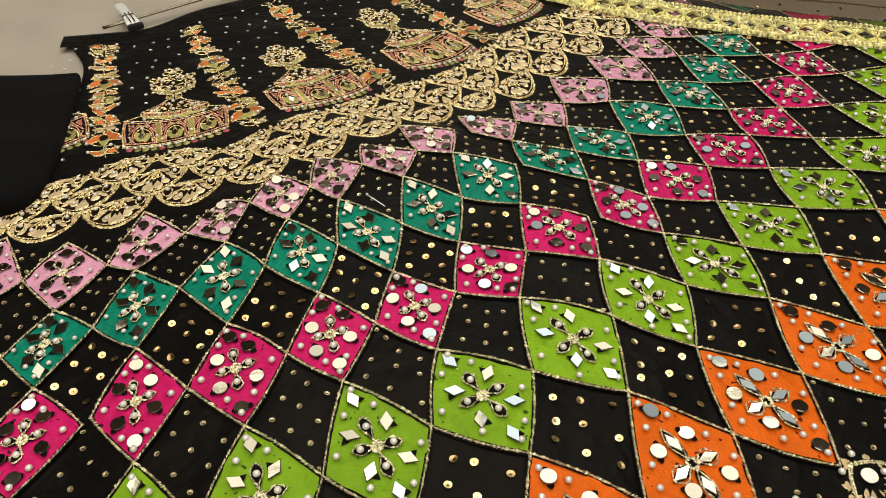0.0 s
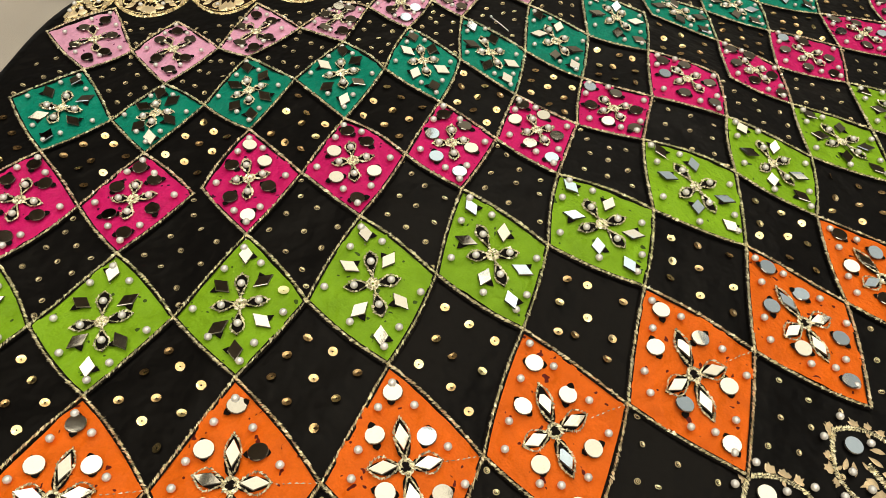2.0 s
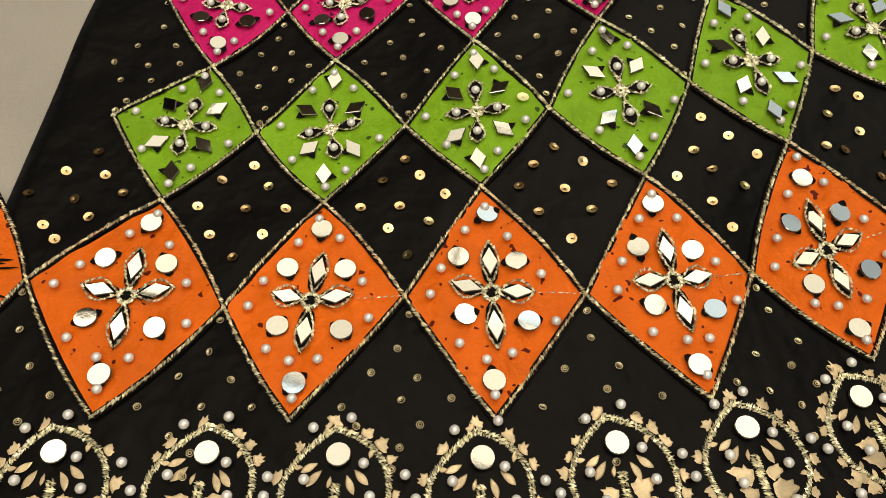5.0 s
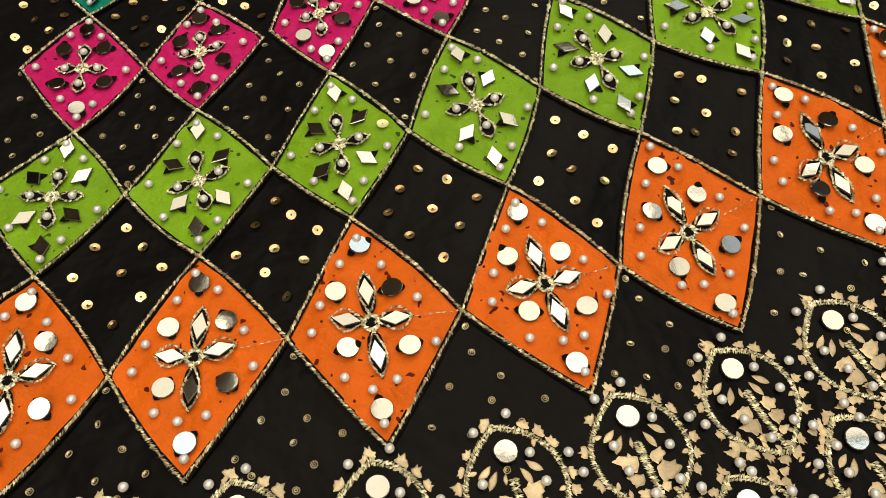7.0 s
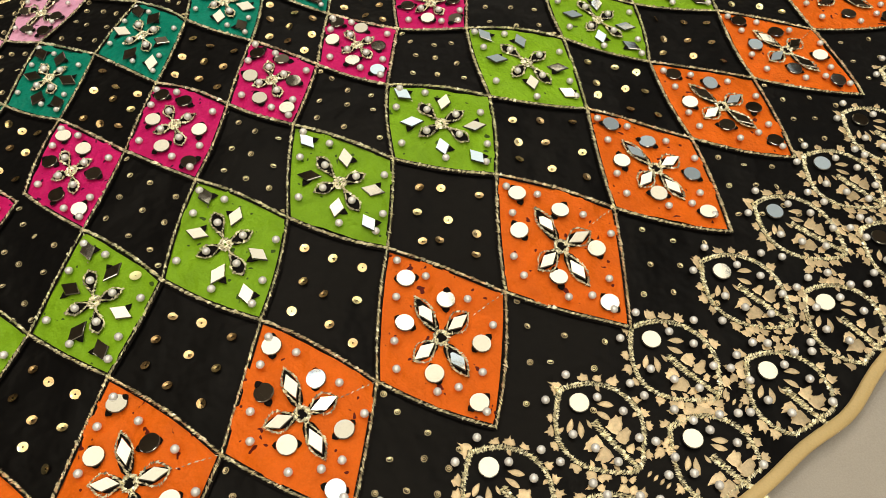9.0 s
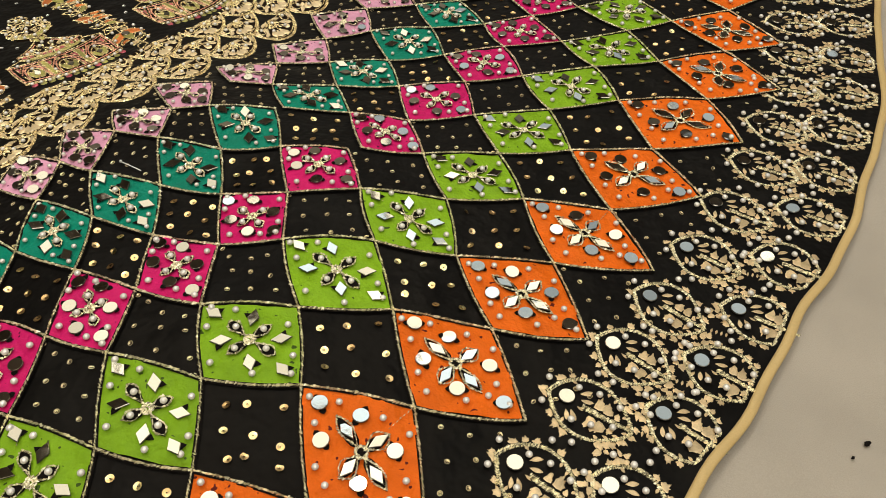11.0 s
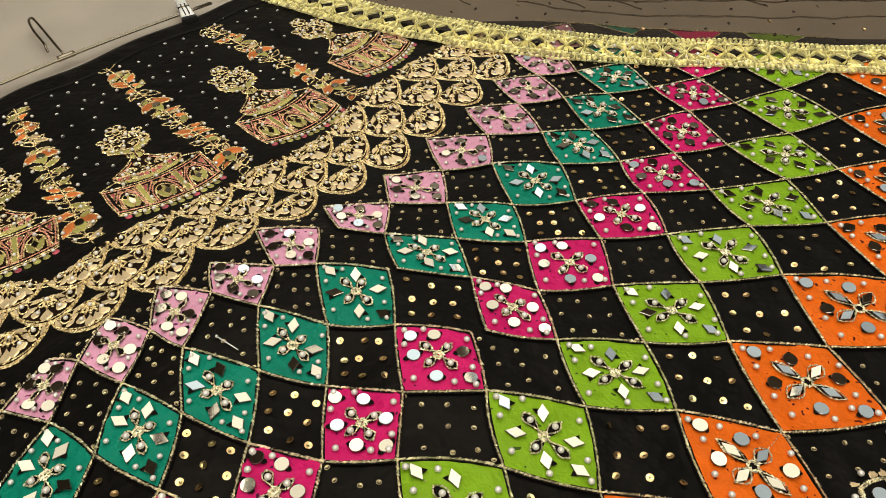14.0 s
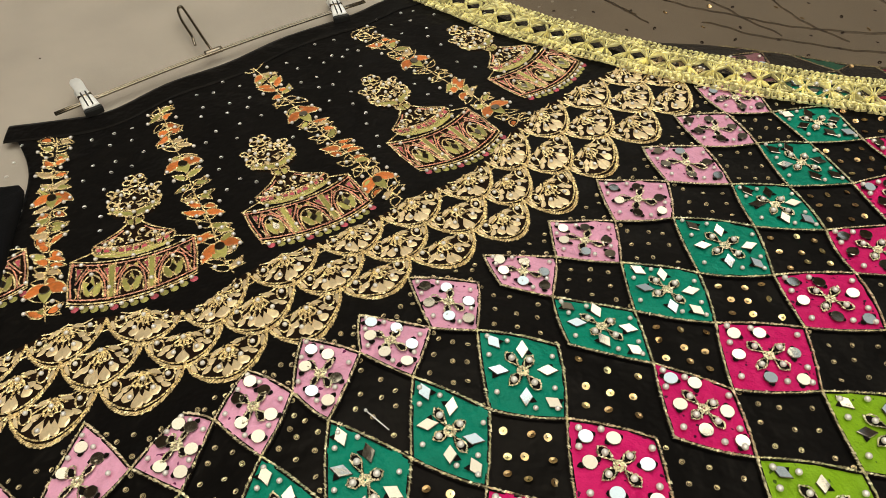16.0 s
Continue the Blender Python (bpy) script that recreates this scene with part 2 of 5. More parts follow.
def stitches(heap, line, step=0.0016, long=0.0017, wide=0.00055, tall=0.0011, slant=0.62, lift=0.0006, jitter=0.13, rise=None, lean=0.0002):
    """Slanted metal-thread stitches laid side by side along a plan line on the cloth."""
    p = resample(line, step)
    t = np.gradient(p, axis=0)
    a = np.arctan2(t[:, 1], t[:, 0]) + slant + rng.normal(0, jitter, len(p))
    size = rng.uniform(0.75, 1.2, len(p))
    d = np.stack([np.cos(a), np.sin(a)], -1) * (long * size)[:, None]
    n = np.stack([-np.sin(a), np.cos(a)], -1) * (wide * size)[:, None]
    c = p + rng.normal(0, 0.0001, p.shape)
    z = height(*c.T) + lift if rise is None else rise(*c.T) + lift
    tip = rng.normal(0, lean, c.shape)
    five = [np.c_[c - d, z], np.c_[c - n, z], np.c_[c + d, z], np.c_[c + n, z], np.c_[c + tip, z + 0.5 * tall * size]]
    v = np.stack(five, 1).reshape(-1, 3)
    i = np.arange(len(p))[:, None] * 5
    f = np.concatenate([i + [0, 1, 4], i + [1, 2, 4], i + [2, 3, 4], i + [3, 0, 4]])
    heap.add(v, f)


def ribbon(heap, line, wide, lift):
    """A flat strip of cloth along a plan line."""
    p = resample(line, 0.004)
    t = np.gradient(p, axis=0)
    n = np.stack([-t[:, 1], t[:, 0]], -1) / (np.hypot(*t.T)[:, None] + 1e-12) * wide / 2
    a, b = p - n, p + n
    m = len(p)
    i = np.arange(m - 1)
    heap.add(np.vstack([np.c_[a, height(*a.T) + lift], np.c_[b, height(*b.T) + lift]]), np.c_[i, i + 1, m + i + 1, m + i])


def leaf(heap, ring, lift=0.0008, tall=0.0004, rise=None):
    """A flat printed or appliqued piece with a raised middle, from its outline in plan."""
    ring = np.asarray(ring, float)
    n = len(ring)
    mid = ring.mean(0)
    inner = mid + 0.75 * (ring - mid)
    z = height if rise is None else rise
    v = np.vstack([np.c_[ring, z(*ring.T) + lift - min(0.0006, 0.0001 + tall)], np.c_[inner, z(*inner.T) + lift + tall * 0.6], [[*mid, float(z(*mid)) + lift + tall]]])
    i = np.arange(n)
    j = (i + 1) % n
    f = np.vstack([np.c_[i, j, n + j], np.c_[i, n + j, n + i], np.c_[n + i, n + j, np.full(n, 2 * n)]])
    heap.add(v, f)


def leaf_part(name, ring, material, parent, label="", lift=0.0008, tall=0.0004):
    heap = Heap()
    leaf(heap, ring, lift, tall)
    return part(name, heap.mesh(name, material), parent, label)


def petal_ring(a, b, wide, n=8, bend=0.0, tip=0.75):
    """Outline of a petal from its root a to its end b."""
    a, b = np.asarray(a, float), np.asarray(b, float)
    u = b - a
    w = np.array([-u[1], u[0]]) / max(np.hypot(*u), 1e-9) * wide
    s = np.linspace(0, 1, n)
    prof = np.sin(np.pi * s ** tip) ** 0.8
    mid = a + np.outer(s, u) + np.outer(bend * np.sin(np.pi * s), w)
    return np.vstack([mid + np.outer(prof, w), (mid - np.outer(prof, w))[-2:0:-1]])


def lobed_ring(a, b):
    """Outline of a small printed leaf with pointed lobes, from its root a to its tip b."""
    a, b = np.asarray(a, float), np.asarray(b, float)
    u = b - a
    w = np.array([-u[1], u[0]])
    pts = np.array([(0, .03), (.14, .08), (.34, .10), (.27, .28), (.40, .46), (.23, .54), (.22, .76), (.08, .78), (0, 1.0), (-.09, .77), (-.24, .72), (-.20, .52), (-.38, .42), (-.25, .27), (-.32, .08), (-.13, .08)])
    pts = pts * rng.uniform(0.75, 1.2, pts.shape)
    pts = 1.12 * (.74 * pts + .13 * np.roll(pts, 1, axis=0) + .13 * np.roll(pts, -1, axis=0))
    pts = curve_through(np.vstack([pts, pts[:1]]).ravel(), 2)[:-1]
    return a + np.outer(pts[:, 1], u) + np.outer(pts[:, 0], w) * rng.uniform(.85, 1.1)


def disc_mesh(name, ring, thick, bevel):
    """A cut mirror: bevelled slab with a bright face and dark rim."""
    ring = np.asarray(ring, float)
    n = len(ring)
    v = np.vstack([np.c_[ring, np.zeros(n)], np.c_[ring, np.full(n, thick * 0.7)], np.c_[ring * (1 - bevel), np.full(n, thick)]])
    faces, slots = [tuple(range(2 * n, 3 * n))], [0]
    for i in range(n):
        j = (i + 1) % n
        faces += [(i, j, n + j, n + i), (n + i, n + j, 2 * n + j, 2 * n + i)]
        slots += [1, 0]
    return mesh_of(name, v, faces, [MIRROR, EDGE], slots=slots)


def round_ring(r, n=16, squash=1.0):
    a = np.arange(n) * 2 * math.pi / n
    return np.stack([r * np.cos(a), r * squash * np.sin(a)], -1)


def ball(name, r, material, seg=10, rings=6, flat=0.85):
    v, f = [(0, 0, r * flat)], []
    for k in range(1, rings):
        for i in range(seg):
            p, q = math.pi * k / rings, 2 * math.pi * i / seg
            v.append((r * math.sin(p) * math.cos(q), r * math.sin(p) * math.sin(q), r * flat * math.cos(p)))
    v.append((0, 0, -r * flat))
    for i in range(seg):
        j = (i + 1) % seg
        f.append((0, 1 + i, 1 + j))
        for k in range(rings - 2):
            f.append((1 + k * seg + i, 1 + (k + 1) * seg + i, 1 + (k + 1) * seg + j, 1 + k * seg + j))
        f.append((1 + (rings - 2) * seg + i, len(v) - 1, 1 + (rings - 2) * seg + j))
    return mesh_of(name, v, f, material, smooth=True)


def tube(line, r, seg=8):
    """A round bar along points in space: vertices and faces."""
    p = np.asarray(line, float)
    t = np.gradient(p, axis=0)
    t /= np.linalg.norm(t, axis=1)[:, None] + 1e-12
    up = np.where(np.abs(t[:, 2:3]) > 0.9, [[1.0, 0, 0]], [[0, 0, 1.0]])
    a = np.cross(t, up)
    a /= np.linalg.norm(a, axis=1)[:, None] + 1e-12
    b = np.cross(t, a)
    q = np.arange(seg) * 2 * math.pi / seg
    v = (p[:, None] + r * (np.cos(q)[None, :, None] * a[:, None] + np.sin(q)[None, :, None] * b[:, None])).reshape(-1, 3)
    f = []
    for i in range(len(p) - 1):
        for k in range(seg):
            n = (k + 1) % seg
            f.append((i * seg + k, i * seg + n, (i + 1) * seg + n, (i + 1) * seg + k))
    f += [tuple(range(seg))[::-1], tuple((len(p) - 1) * seg + k for k in range(seg))]
    return v, f


def box_mesh(name, sx, sy, sz, material, bevel=0.0):
    bm = bmesh.new()
    bmesh.ops.create_cube(bm, size=1)
    bmesh.ops.scale(bm, vec=(sx, sy, sz), verts=bm.verts)
    if bevel:
        bmesh.ops.bevel(bm, geom=bm.edges, offset=bevel, segments=2, affect="EDGES")
    me = bpy.data.meshes.new(name)
    bm.to_mesh(me)
    me.materials.append(material)
    return me


# ---- the room and the covered surface ----
n = 90
gx = np.sign(np.linspace(-1, 1, n)) * np.abs(np.linspace(-1, 1, n)) ** 1.5 * 3.6 + 0.2
gy = np.sign(np.linspace(-1, 1, n)) * np.abs(np.linspace(-1, 1, n)) ** 1.5 * 3.9 + 0.6
X, Y = np.meshgrid(gx, gy)
Z = 0.0012 * np.sin(6 * X + 2 * np.sin(4 * Y)) * np.sin(5 * Y + 1) - 0.0012
faces = [(i * n + j, i * n + j + 1, (i + 1) * n + j + 1, (i + 1) * n + j) for i in range(n - 1) for j in range(n - 1)]
ground = new("floor", mesh_of("floor", np.stack([X, Y, Z], -1).reshape(-1, 3), faces, SHEET, smooth=True))
tagged(ground, "flat surface covered with plain beige cotton cloth", "floor", kind="structure")


def slab(name, x, y, z, sx, sy, sz, material, label, category):
    ob = new(name, box_mesh(name, sx, sy, sz, material))
    ob.location = (x, y, z)
    return tagged(ob, label, category, kind="structure")


slab("wall_north", 0.2, 4.55, 1.35, 7.2, 0.1, 2.8, WALL, "plain taupe painted wall of the room", "wall")
slab("wall_south", 0.2, -3.35, 1.35, 7.2, 0.1, 2.8, WALL, "plain taupe painted wall of the room", "wall")
slab("wall_west", -3.45, 0.6, 1.35, 0.1, 7.8, 2.8, DARKWOOD, "dark panelled wall of the room", "wall")
slab("wall_east", 3.85, 0.6, 1.35, 0.1, 7.8, 2.8, WALL, "plain taupe painted wall of the room", "wall")
slab("ceiling", 0.2, 0.6, 2.75, 7.2, 7.8, 0.1, CEILING, "dark brown painted ceiling with light panels", "ceiling")

# ---- the skirt: plan of its seams, in millimetres ----
TIP, SIDE = {}, {}


def column(j, tips, sides):
    """One spoke of patches: the points where they meet along it, and their corners towards the next spoke."""
    for k in range(6):
        TIP[j, k] = np.array(tips[2 * k:2 * k + 2]) / 1000
    for k in range(5):
        SIDE[j, k] = np.array(sides[2 * k:2 * k + 2]) / 1000


column(0, (0,) * 12, (-421, 472, -409, 389, -392, 294, -388, 200, -384, 90))
column(1, (-382, 514, -371, 430, -361, 339, -346, 247, -339, 151, -322, 31), (-344, 458, -326, 377, -315, 297, -305, 206, -284, 97))
column(2, (-324, 504, -304, 423, -290, 348, -275, 264, -254, 167, -235, 48), (-278, 471, -265, 401, -243, 316, -223, 223, -199, 120))
column(3, (-268, 540, -251, 461, -223, 376, -197, 284, -174, 188, -144, 68), (-220, 500, -206, 433, -175, 336, -147, 240, -113, 137))
column(4, (-195, 539, -180, 480, -158, 389, -129, 304, -92, 208, -50, 98), (-171, 531, -141, 445, -110, 358, -75, 270, -32, 170))
column(5, (-158, 572, -133, 501, -95, 412, -69, 334, -19, 247, 28, 139), (-122, 551, -88, 469, -52, 385, -10, 304, 46, 216))
column(6, (-124, 600, -94, 527, -43, 442, -8, 362, 52, 290, 113, 186), (-80, 584, -40, 504, 4, 425, 57, 350, 122, 265))
column(7, (-85, 621, -42, 562, 7, 488, 52, 420, 122, 343, 192, 244), (-32, 606, 9, 540, 60, 472, 120, 410, 189, 319))
column(8, (-52, 664, 1, 605, 59, 535, 118, 469, 180, 391, 255, 299), (2, 661, 58, 598, 115, 523, 187, 457, 254, 375))
column(9, (6, 697, 58, 651, 125, 590, 180, 518, 252, 450, 329, 354), (65, 702, 119, 641, 177, 572, 248, 513, 321, 426))
column(10, (63, 753, 118, 701, 179, 634, 241, 576, 315, 510, 404, 426), (120, 755, 178, 689, 246, 634, 315, 573, 388, 495))
column(11, (110, 809, 170, 757, 237, 688, 306, 633, 386, 573, 472, 485), (172, 803, 235, 743, 302, 691, 383, 634, 472, 557))
column(12, (157, 853, 229, 800, 294, 741, 366, 688, 453, 631, 550, 556), (214, 854, 279, 798, 351, 748, 442, 692, 527, 630))
column(13, (196, 904, 265, 858, 335, 800, 406, 751, 497, 700, 592, 629), (247, 907, 313, 858, 388, 814, 477, 763, 571, 709))
column(14, (225, 952, 291, 907, 365, 864, 443, 823, 538, 782, 650, 736), (280, 959, 348, 917, 420, 875, 505, 839, 616, 796))
for k in range(6):
    TIP[0, k] = 2 * TIP[1, k] - TIP[2, k]
for j in (15, 16):
    for k in range(6):
        TIP[j, k] = 2 * TIP[j - 1, k] - TIP[j - 2, k] + (-0.006, 0.004)
    for k in range(5):
        SIDE[j, k] = 2 * SIDE[j - 1, k] - SIDE[j - 2, k] + (-0.006, 0.004)
for k in range(5):
    SIDE[-1, k] = 2 * SIDE[0, k] - SIDE[1, k]
# a shallow fold parts two spokes, so that their patches do not touch
NEAR_CORNER = {(9, 0): (0.019, 0.660), (9, 1): (0.066, 0.600), (9, 2): (0.127, 0.526), (3, 2): (-0.239, 0.321)}

WAIST = curve_through((-.477, .896, -.421, .908, -.379, .924, -.333, .970, -.276, 1.009, -.221, 1.063, -.150, 1.107, -.106, 1.146, -.04, 1.185))
HEMLINE = curve_through((-0.402, -0.095, -0.250, -0.068, -0.110, -0.036, 0.030, 0.018, 0.161, 0.087, 0.266, 0.157, 0.386, 0.256, 0.502, 0.355, 0.620, 0.485, 0.725, 0.650, 0.800, 0.780, 0.836, 0.866))
run = np.linspace(0, 1, len(HEMLINE))
HEMLINE = HEMLINE + np.stack([-.55 + 0 * run, .83 + 0 * run], -1) * (0.0022 * np.sin(57 * run) + 0.0012 * np.sin(131 * run + 1))[:, None] * np.sin(math.pi * run)[:, None]
LEFT = curve_through((-.477, .896, -.435, .837, -.417, .788, -.405, .70, -.400, .60, -.428, .50, -.434, .41, -.440, .31, -.429, .212, -.418, .136, -.409, .05, -.402, -.095))
FAR = curve_through((-0.040, 1.185, 0.040, 1.111, 0.160, 1.051, 0.268, 1.032, 0.427, 0.986, 0.600, 0.941, 0.777, 0.895, 0.836, 0.872))


def skirt_cloth(nu=150, nv=150):
    """Sheet spanned between waist, hem and the two side edges, with a turned-down rim."""
    def at(line, n):
        q = resample(line, 0.004)
        s = np.linspace(0, len(q) - 1, n)
        return np.stack([np.interp(s, np.arange(len(q)), q[:, 0]), np.interp(s, np.arange(len(q)), q[:, 1])], -1)
    top, low, lef, rig = at(WAIST, nu), at(HEMLINE, nu), at(LEFT, nv), at(FAR, nv)
    u, v = np.linspace(0, 1, nu)[None, :, None], np.linspace(0, 1, nv)[:, None, None]
    p = (1 - v) * top[None] + v * low[None] + (1 - u) * lef[:, None] + u * rig[:, None]
    p = p - ((1 - u) * (1 - v) * top[0] + u * (1 - v) * top[-1] + (1 - u) * v * low[0] + u * v * low[-1])
    z = height(p[..., 0], p[..., 1])
    verts = np.concatenate([p, z[..., None]], -1).reshape(-1, 3)
    faces = [(i * nu + j, (i + 1) * nu + j, (i + 1) * nu + j + 1, i * nu + j + 1) for i in range(nv - 1) for j in range(nu - 1)]
    rim = [j for j in range(nu)] + [i * nu + nu - 1 for i in range(1, nv)] + [(nv - 1) * nu + j for j in range(nu - 2, -1, -1)] + [i * nu for i in range(nv - 2, 0, -1)]
    low_rim = verts[rim].copy()
    low_rim[:, 2] = 0.0006
    base = len(verts)
    verts = np.vstack([verts, low_rim])
    m = len(rim)
    faces += [(rim[k], rim[(k + 1) % m], base + (k + 1) % m, base + k) for k in range(m)]
    return mesh_of("cloth", verts, faces, BLACK, smooth=True)


skirt = thing("embroidered_skirt", 0.1, 0.5, "black flared skirt with coloured silk diamonds, mirrors and gold embroidery", "skirt")
part("cloth", skirt_cloth(), skirt, "black satin ground cloth")


def band(line, wide, tall, lift, name, material, side=1.0):
    """A soft folded strip along a plan line."""
    p = resample(line, 0.006)
    t = np.gradient(p, axis=0)
    t /= np.hypot(*t.T)[:, None]
    nrm = np.stack([-t[:, 1], t[:, 0]], -1) * side
    prof = [(0, -0.003), (0.0, 0.4), (0.15, 0.85), (0.5, 1.0), (0.85, 0.8), (1.0, 0.25), (1.0, -0.003)]
    rows = []
    for off, up in prof:
        q = p + nrm * wide * off
        rows.append(np.c_[q, height(*q.T) + lift + tall * up])
    m = len(p)
    faces = [(r * m + i, r * m + i + 1, (r + 1) * m + i + 1, (r + 1) * m + i) for r in range(len(prof) - 1) for i in range(m - 1)]
    return mesh_of(name, np.vstack(rows), faces, material, smooth=True)


part("hem_binding", band(HEMLINE, 0.0072, 0.0022, 0.0002, "hem_binding", HEM, 1.0), skirt, "beige gold folded hem binding")
part("waistband", band(WAIST, 0.030, 0.0016, 0.0002, "waistband", BLACK, -1.0), skirt, "plain black satin waistband")

# shared small pieces
ROUND = {k: disc_mesh("round_mirror", round_ring(r, 18), 0.0011, 0.05) for k, r in enumerate((0.0046, 0.0044, 0.0050, 0.0050, 0.0056))}
LOZENGE = disc_mesh("lozenge_mirror", np.array([(0, 0.0076), (-0.0045, 0), (0, -0.0076), (0.0045, 0)]), 0.0011, 0.07)
PETALGLASS = disc_mesh("petal_mirror", np.array([(0, 0.0082), (-0.0040, 0.0007), (0, -0.0080), (0.0040, -0.0004)]), 0.0011, 0.07)
BEAD = ball("pearl", 0.0025, PEARL)
SMALLBEAD = ball("pearl", 0.0020, PEARL)


def sequin_parts(r, hole, cup):
    n = 12
    a = np.arange(n) * 2 * math.pi / n
    def ring(q, z):
        return np.stack([q * np.cos(a), q * np.sin(a), np.full(n, z)], -1)
    v = np.vstack([ring(r, cup), ring(r * 0.62, 0.0004), ring(hole, 0.0002), ring(r, cup - 0.0003)])
    i = np.arange(n)
    j = (i + 1) % n
    f = np.vstack([np.c_[i, j, n + j, n + i], np.c_[n + i, n + j, 2 * n + j, 2 * n + i], np.c_[3 * n + i, 3 * n + j, j, i]])
    return v, f


def ring_sequin_parts(r):
    """A crimped sequin: beaded rim, sunk groove and a raised eye with a hole."""
    n = 18
    a = np.arange(n) * 2 * math.pi / n
    odd = np.arange(n) % 2
    def ring(q, z):
        return np.stack([q * np.cos(a), q * np.sin(a), z + np.zeros(n)], -1)
    v = np.vstack([ring(r * (1 - .12 * odd), .0001), ring(r * .86, .0007 - .0004 * odd), ring(r * .66, .0002), ring(r * .50, .0006), ring(r * .22, .0002)])
    i = np.arange(n)
    j = (i + 1) % n
    f = np.vstack([np.c_[k * n + i, k * n + j, (k + 1) * n + j, (k + 1) * n + i] for k in (0, 1, 3)])
    return v, f


def sequin_mesh(v, f, material):
    return mesh_of("sequin", v, f.tolist(), material)


BIGSEQ, RINGSEQ = sequin_mesh(*sequin_parts(0.0028, 0.0005, 0.0005), SEQUIN), sequin_mesh(*ring_sequin_parts(0.0020), RINGGOLD)


class Patch:
    """Plan of one diamond: p runs outwards along the spoke, q across it, each from -1 to 1."""

    def __init__(self, top, bottom, left, right):
        self.t, self.b, self.l, self.r = (np.asarray(c, float) for c in (top, bottom, left, right))

    def at(self, p, q):
        s, t = np.asarray(p + q, float), np.asarray(p - q, float)
        a, b, c, d = (1 - s) * (1 - t) / 4, (1 + s) * (1 + t) / 4, (1 - s) * (1 + t) / 4, (1 + s) * (1 - t) / 4
        xy = a[..., None] * self.t + b[..., None] * self.b + c[..., None] * self.l + d[..., None] * self.r
        # nothing reaches past the cloth's far edge
        limit = np.interp(xy[..., 0], FAR[:, 0], FAR[:, 1]) - 0.004
        return np.stack([xy[..., 0], np.minimum(xy[..., 1], limit)], -1)

    def turn(self):
        d = self.b - self.t
        return math.atan2(d[1], d[0]) + math.pi / 2


def tilted(x, y, lift, spin, tilt):
    return Matrix.Translation((x, y, float(height(x, y)) + lift)) @ Matrix.Rotation(spin, 4, "Z") @ Matrix.Rotation(rng.normal(0, tilt), 4, "X") @ Matrix.Rotation(rng.normal(0, tilt), 4, "Y")


COLOURS = {0: (PINK, "rose pink"), 1: (TEAL, "teal green"), 2: (MAGENTA, "magenta"), 3: (GREEN, "lime green"), 4: (ORANGE, "orange")}
# where round mirrors, lozenges and pearls sit in a diamond, as (p, q)
ROUNDS = {0: ((-.62, 0), (-.30, -.36), (-.28, .34), (.26, -.36), (.30, .36), (.64, .04)),
          2: ((-.66, -.02), (-.30, -.36), (-.34, .32), (.26, -.36), (.24, .38), (.68, 0)),
          4: ((-.70, .02), (-.32, -.31), (-.28, .31), (.21, -.31), (.28, .37), (.71, -.02))}
LOZENGES = {1: ((-.66, 0), (-.28, -.33), (-.30, .31), (.30, -.31), (.28, .36), (.66, .02)),
            3: ((-.70, .01), (-.27, -.31), (-.27, .32), (.27, -.30), (.28, .34), (.66, -.02))}
PEARLS = {0: ((-.80, 0), (-.55, -.27), (-.52, .27), (-.06, -.66), (.08, .68), (.52, -.28), (.50, .28)),
          1: ((-.80, 0), (-.55, -.24), (-.52, .26), (-.08, -.68), (.12, .68), (.50, -.30), (.55, .24), (.80, 0)),
          2: ((-.80, 0), (-.58, -.25), (-.54, .27), (0, -.70), (.05, .72), (.52, -.27), (.55, .25), (.80, 0)),
          3: ((-.80, 0), (-.55, -.26), (-.55, .27), (-.08, -.70), (.18, .66), (.43, -.43), (.58, .26), (.80, .02)),
          4: ((-.80, 0), (-.57, -.22), (-.54, .25), (-.22, -.56), (.02, -.70), (-.14, .55), (.20, .66), (.42, -.40), (.54, -.10), (.52, .20), (.80, 0))}


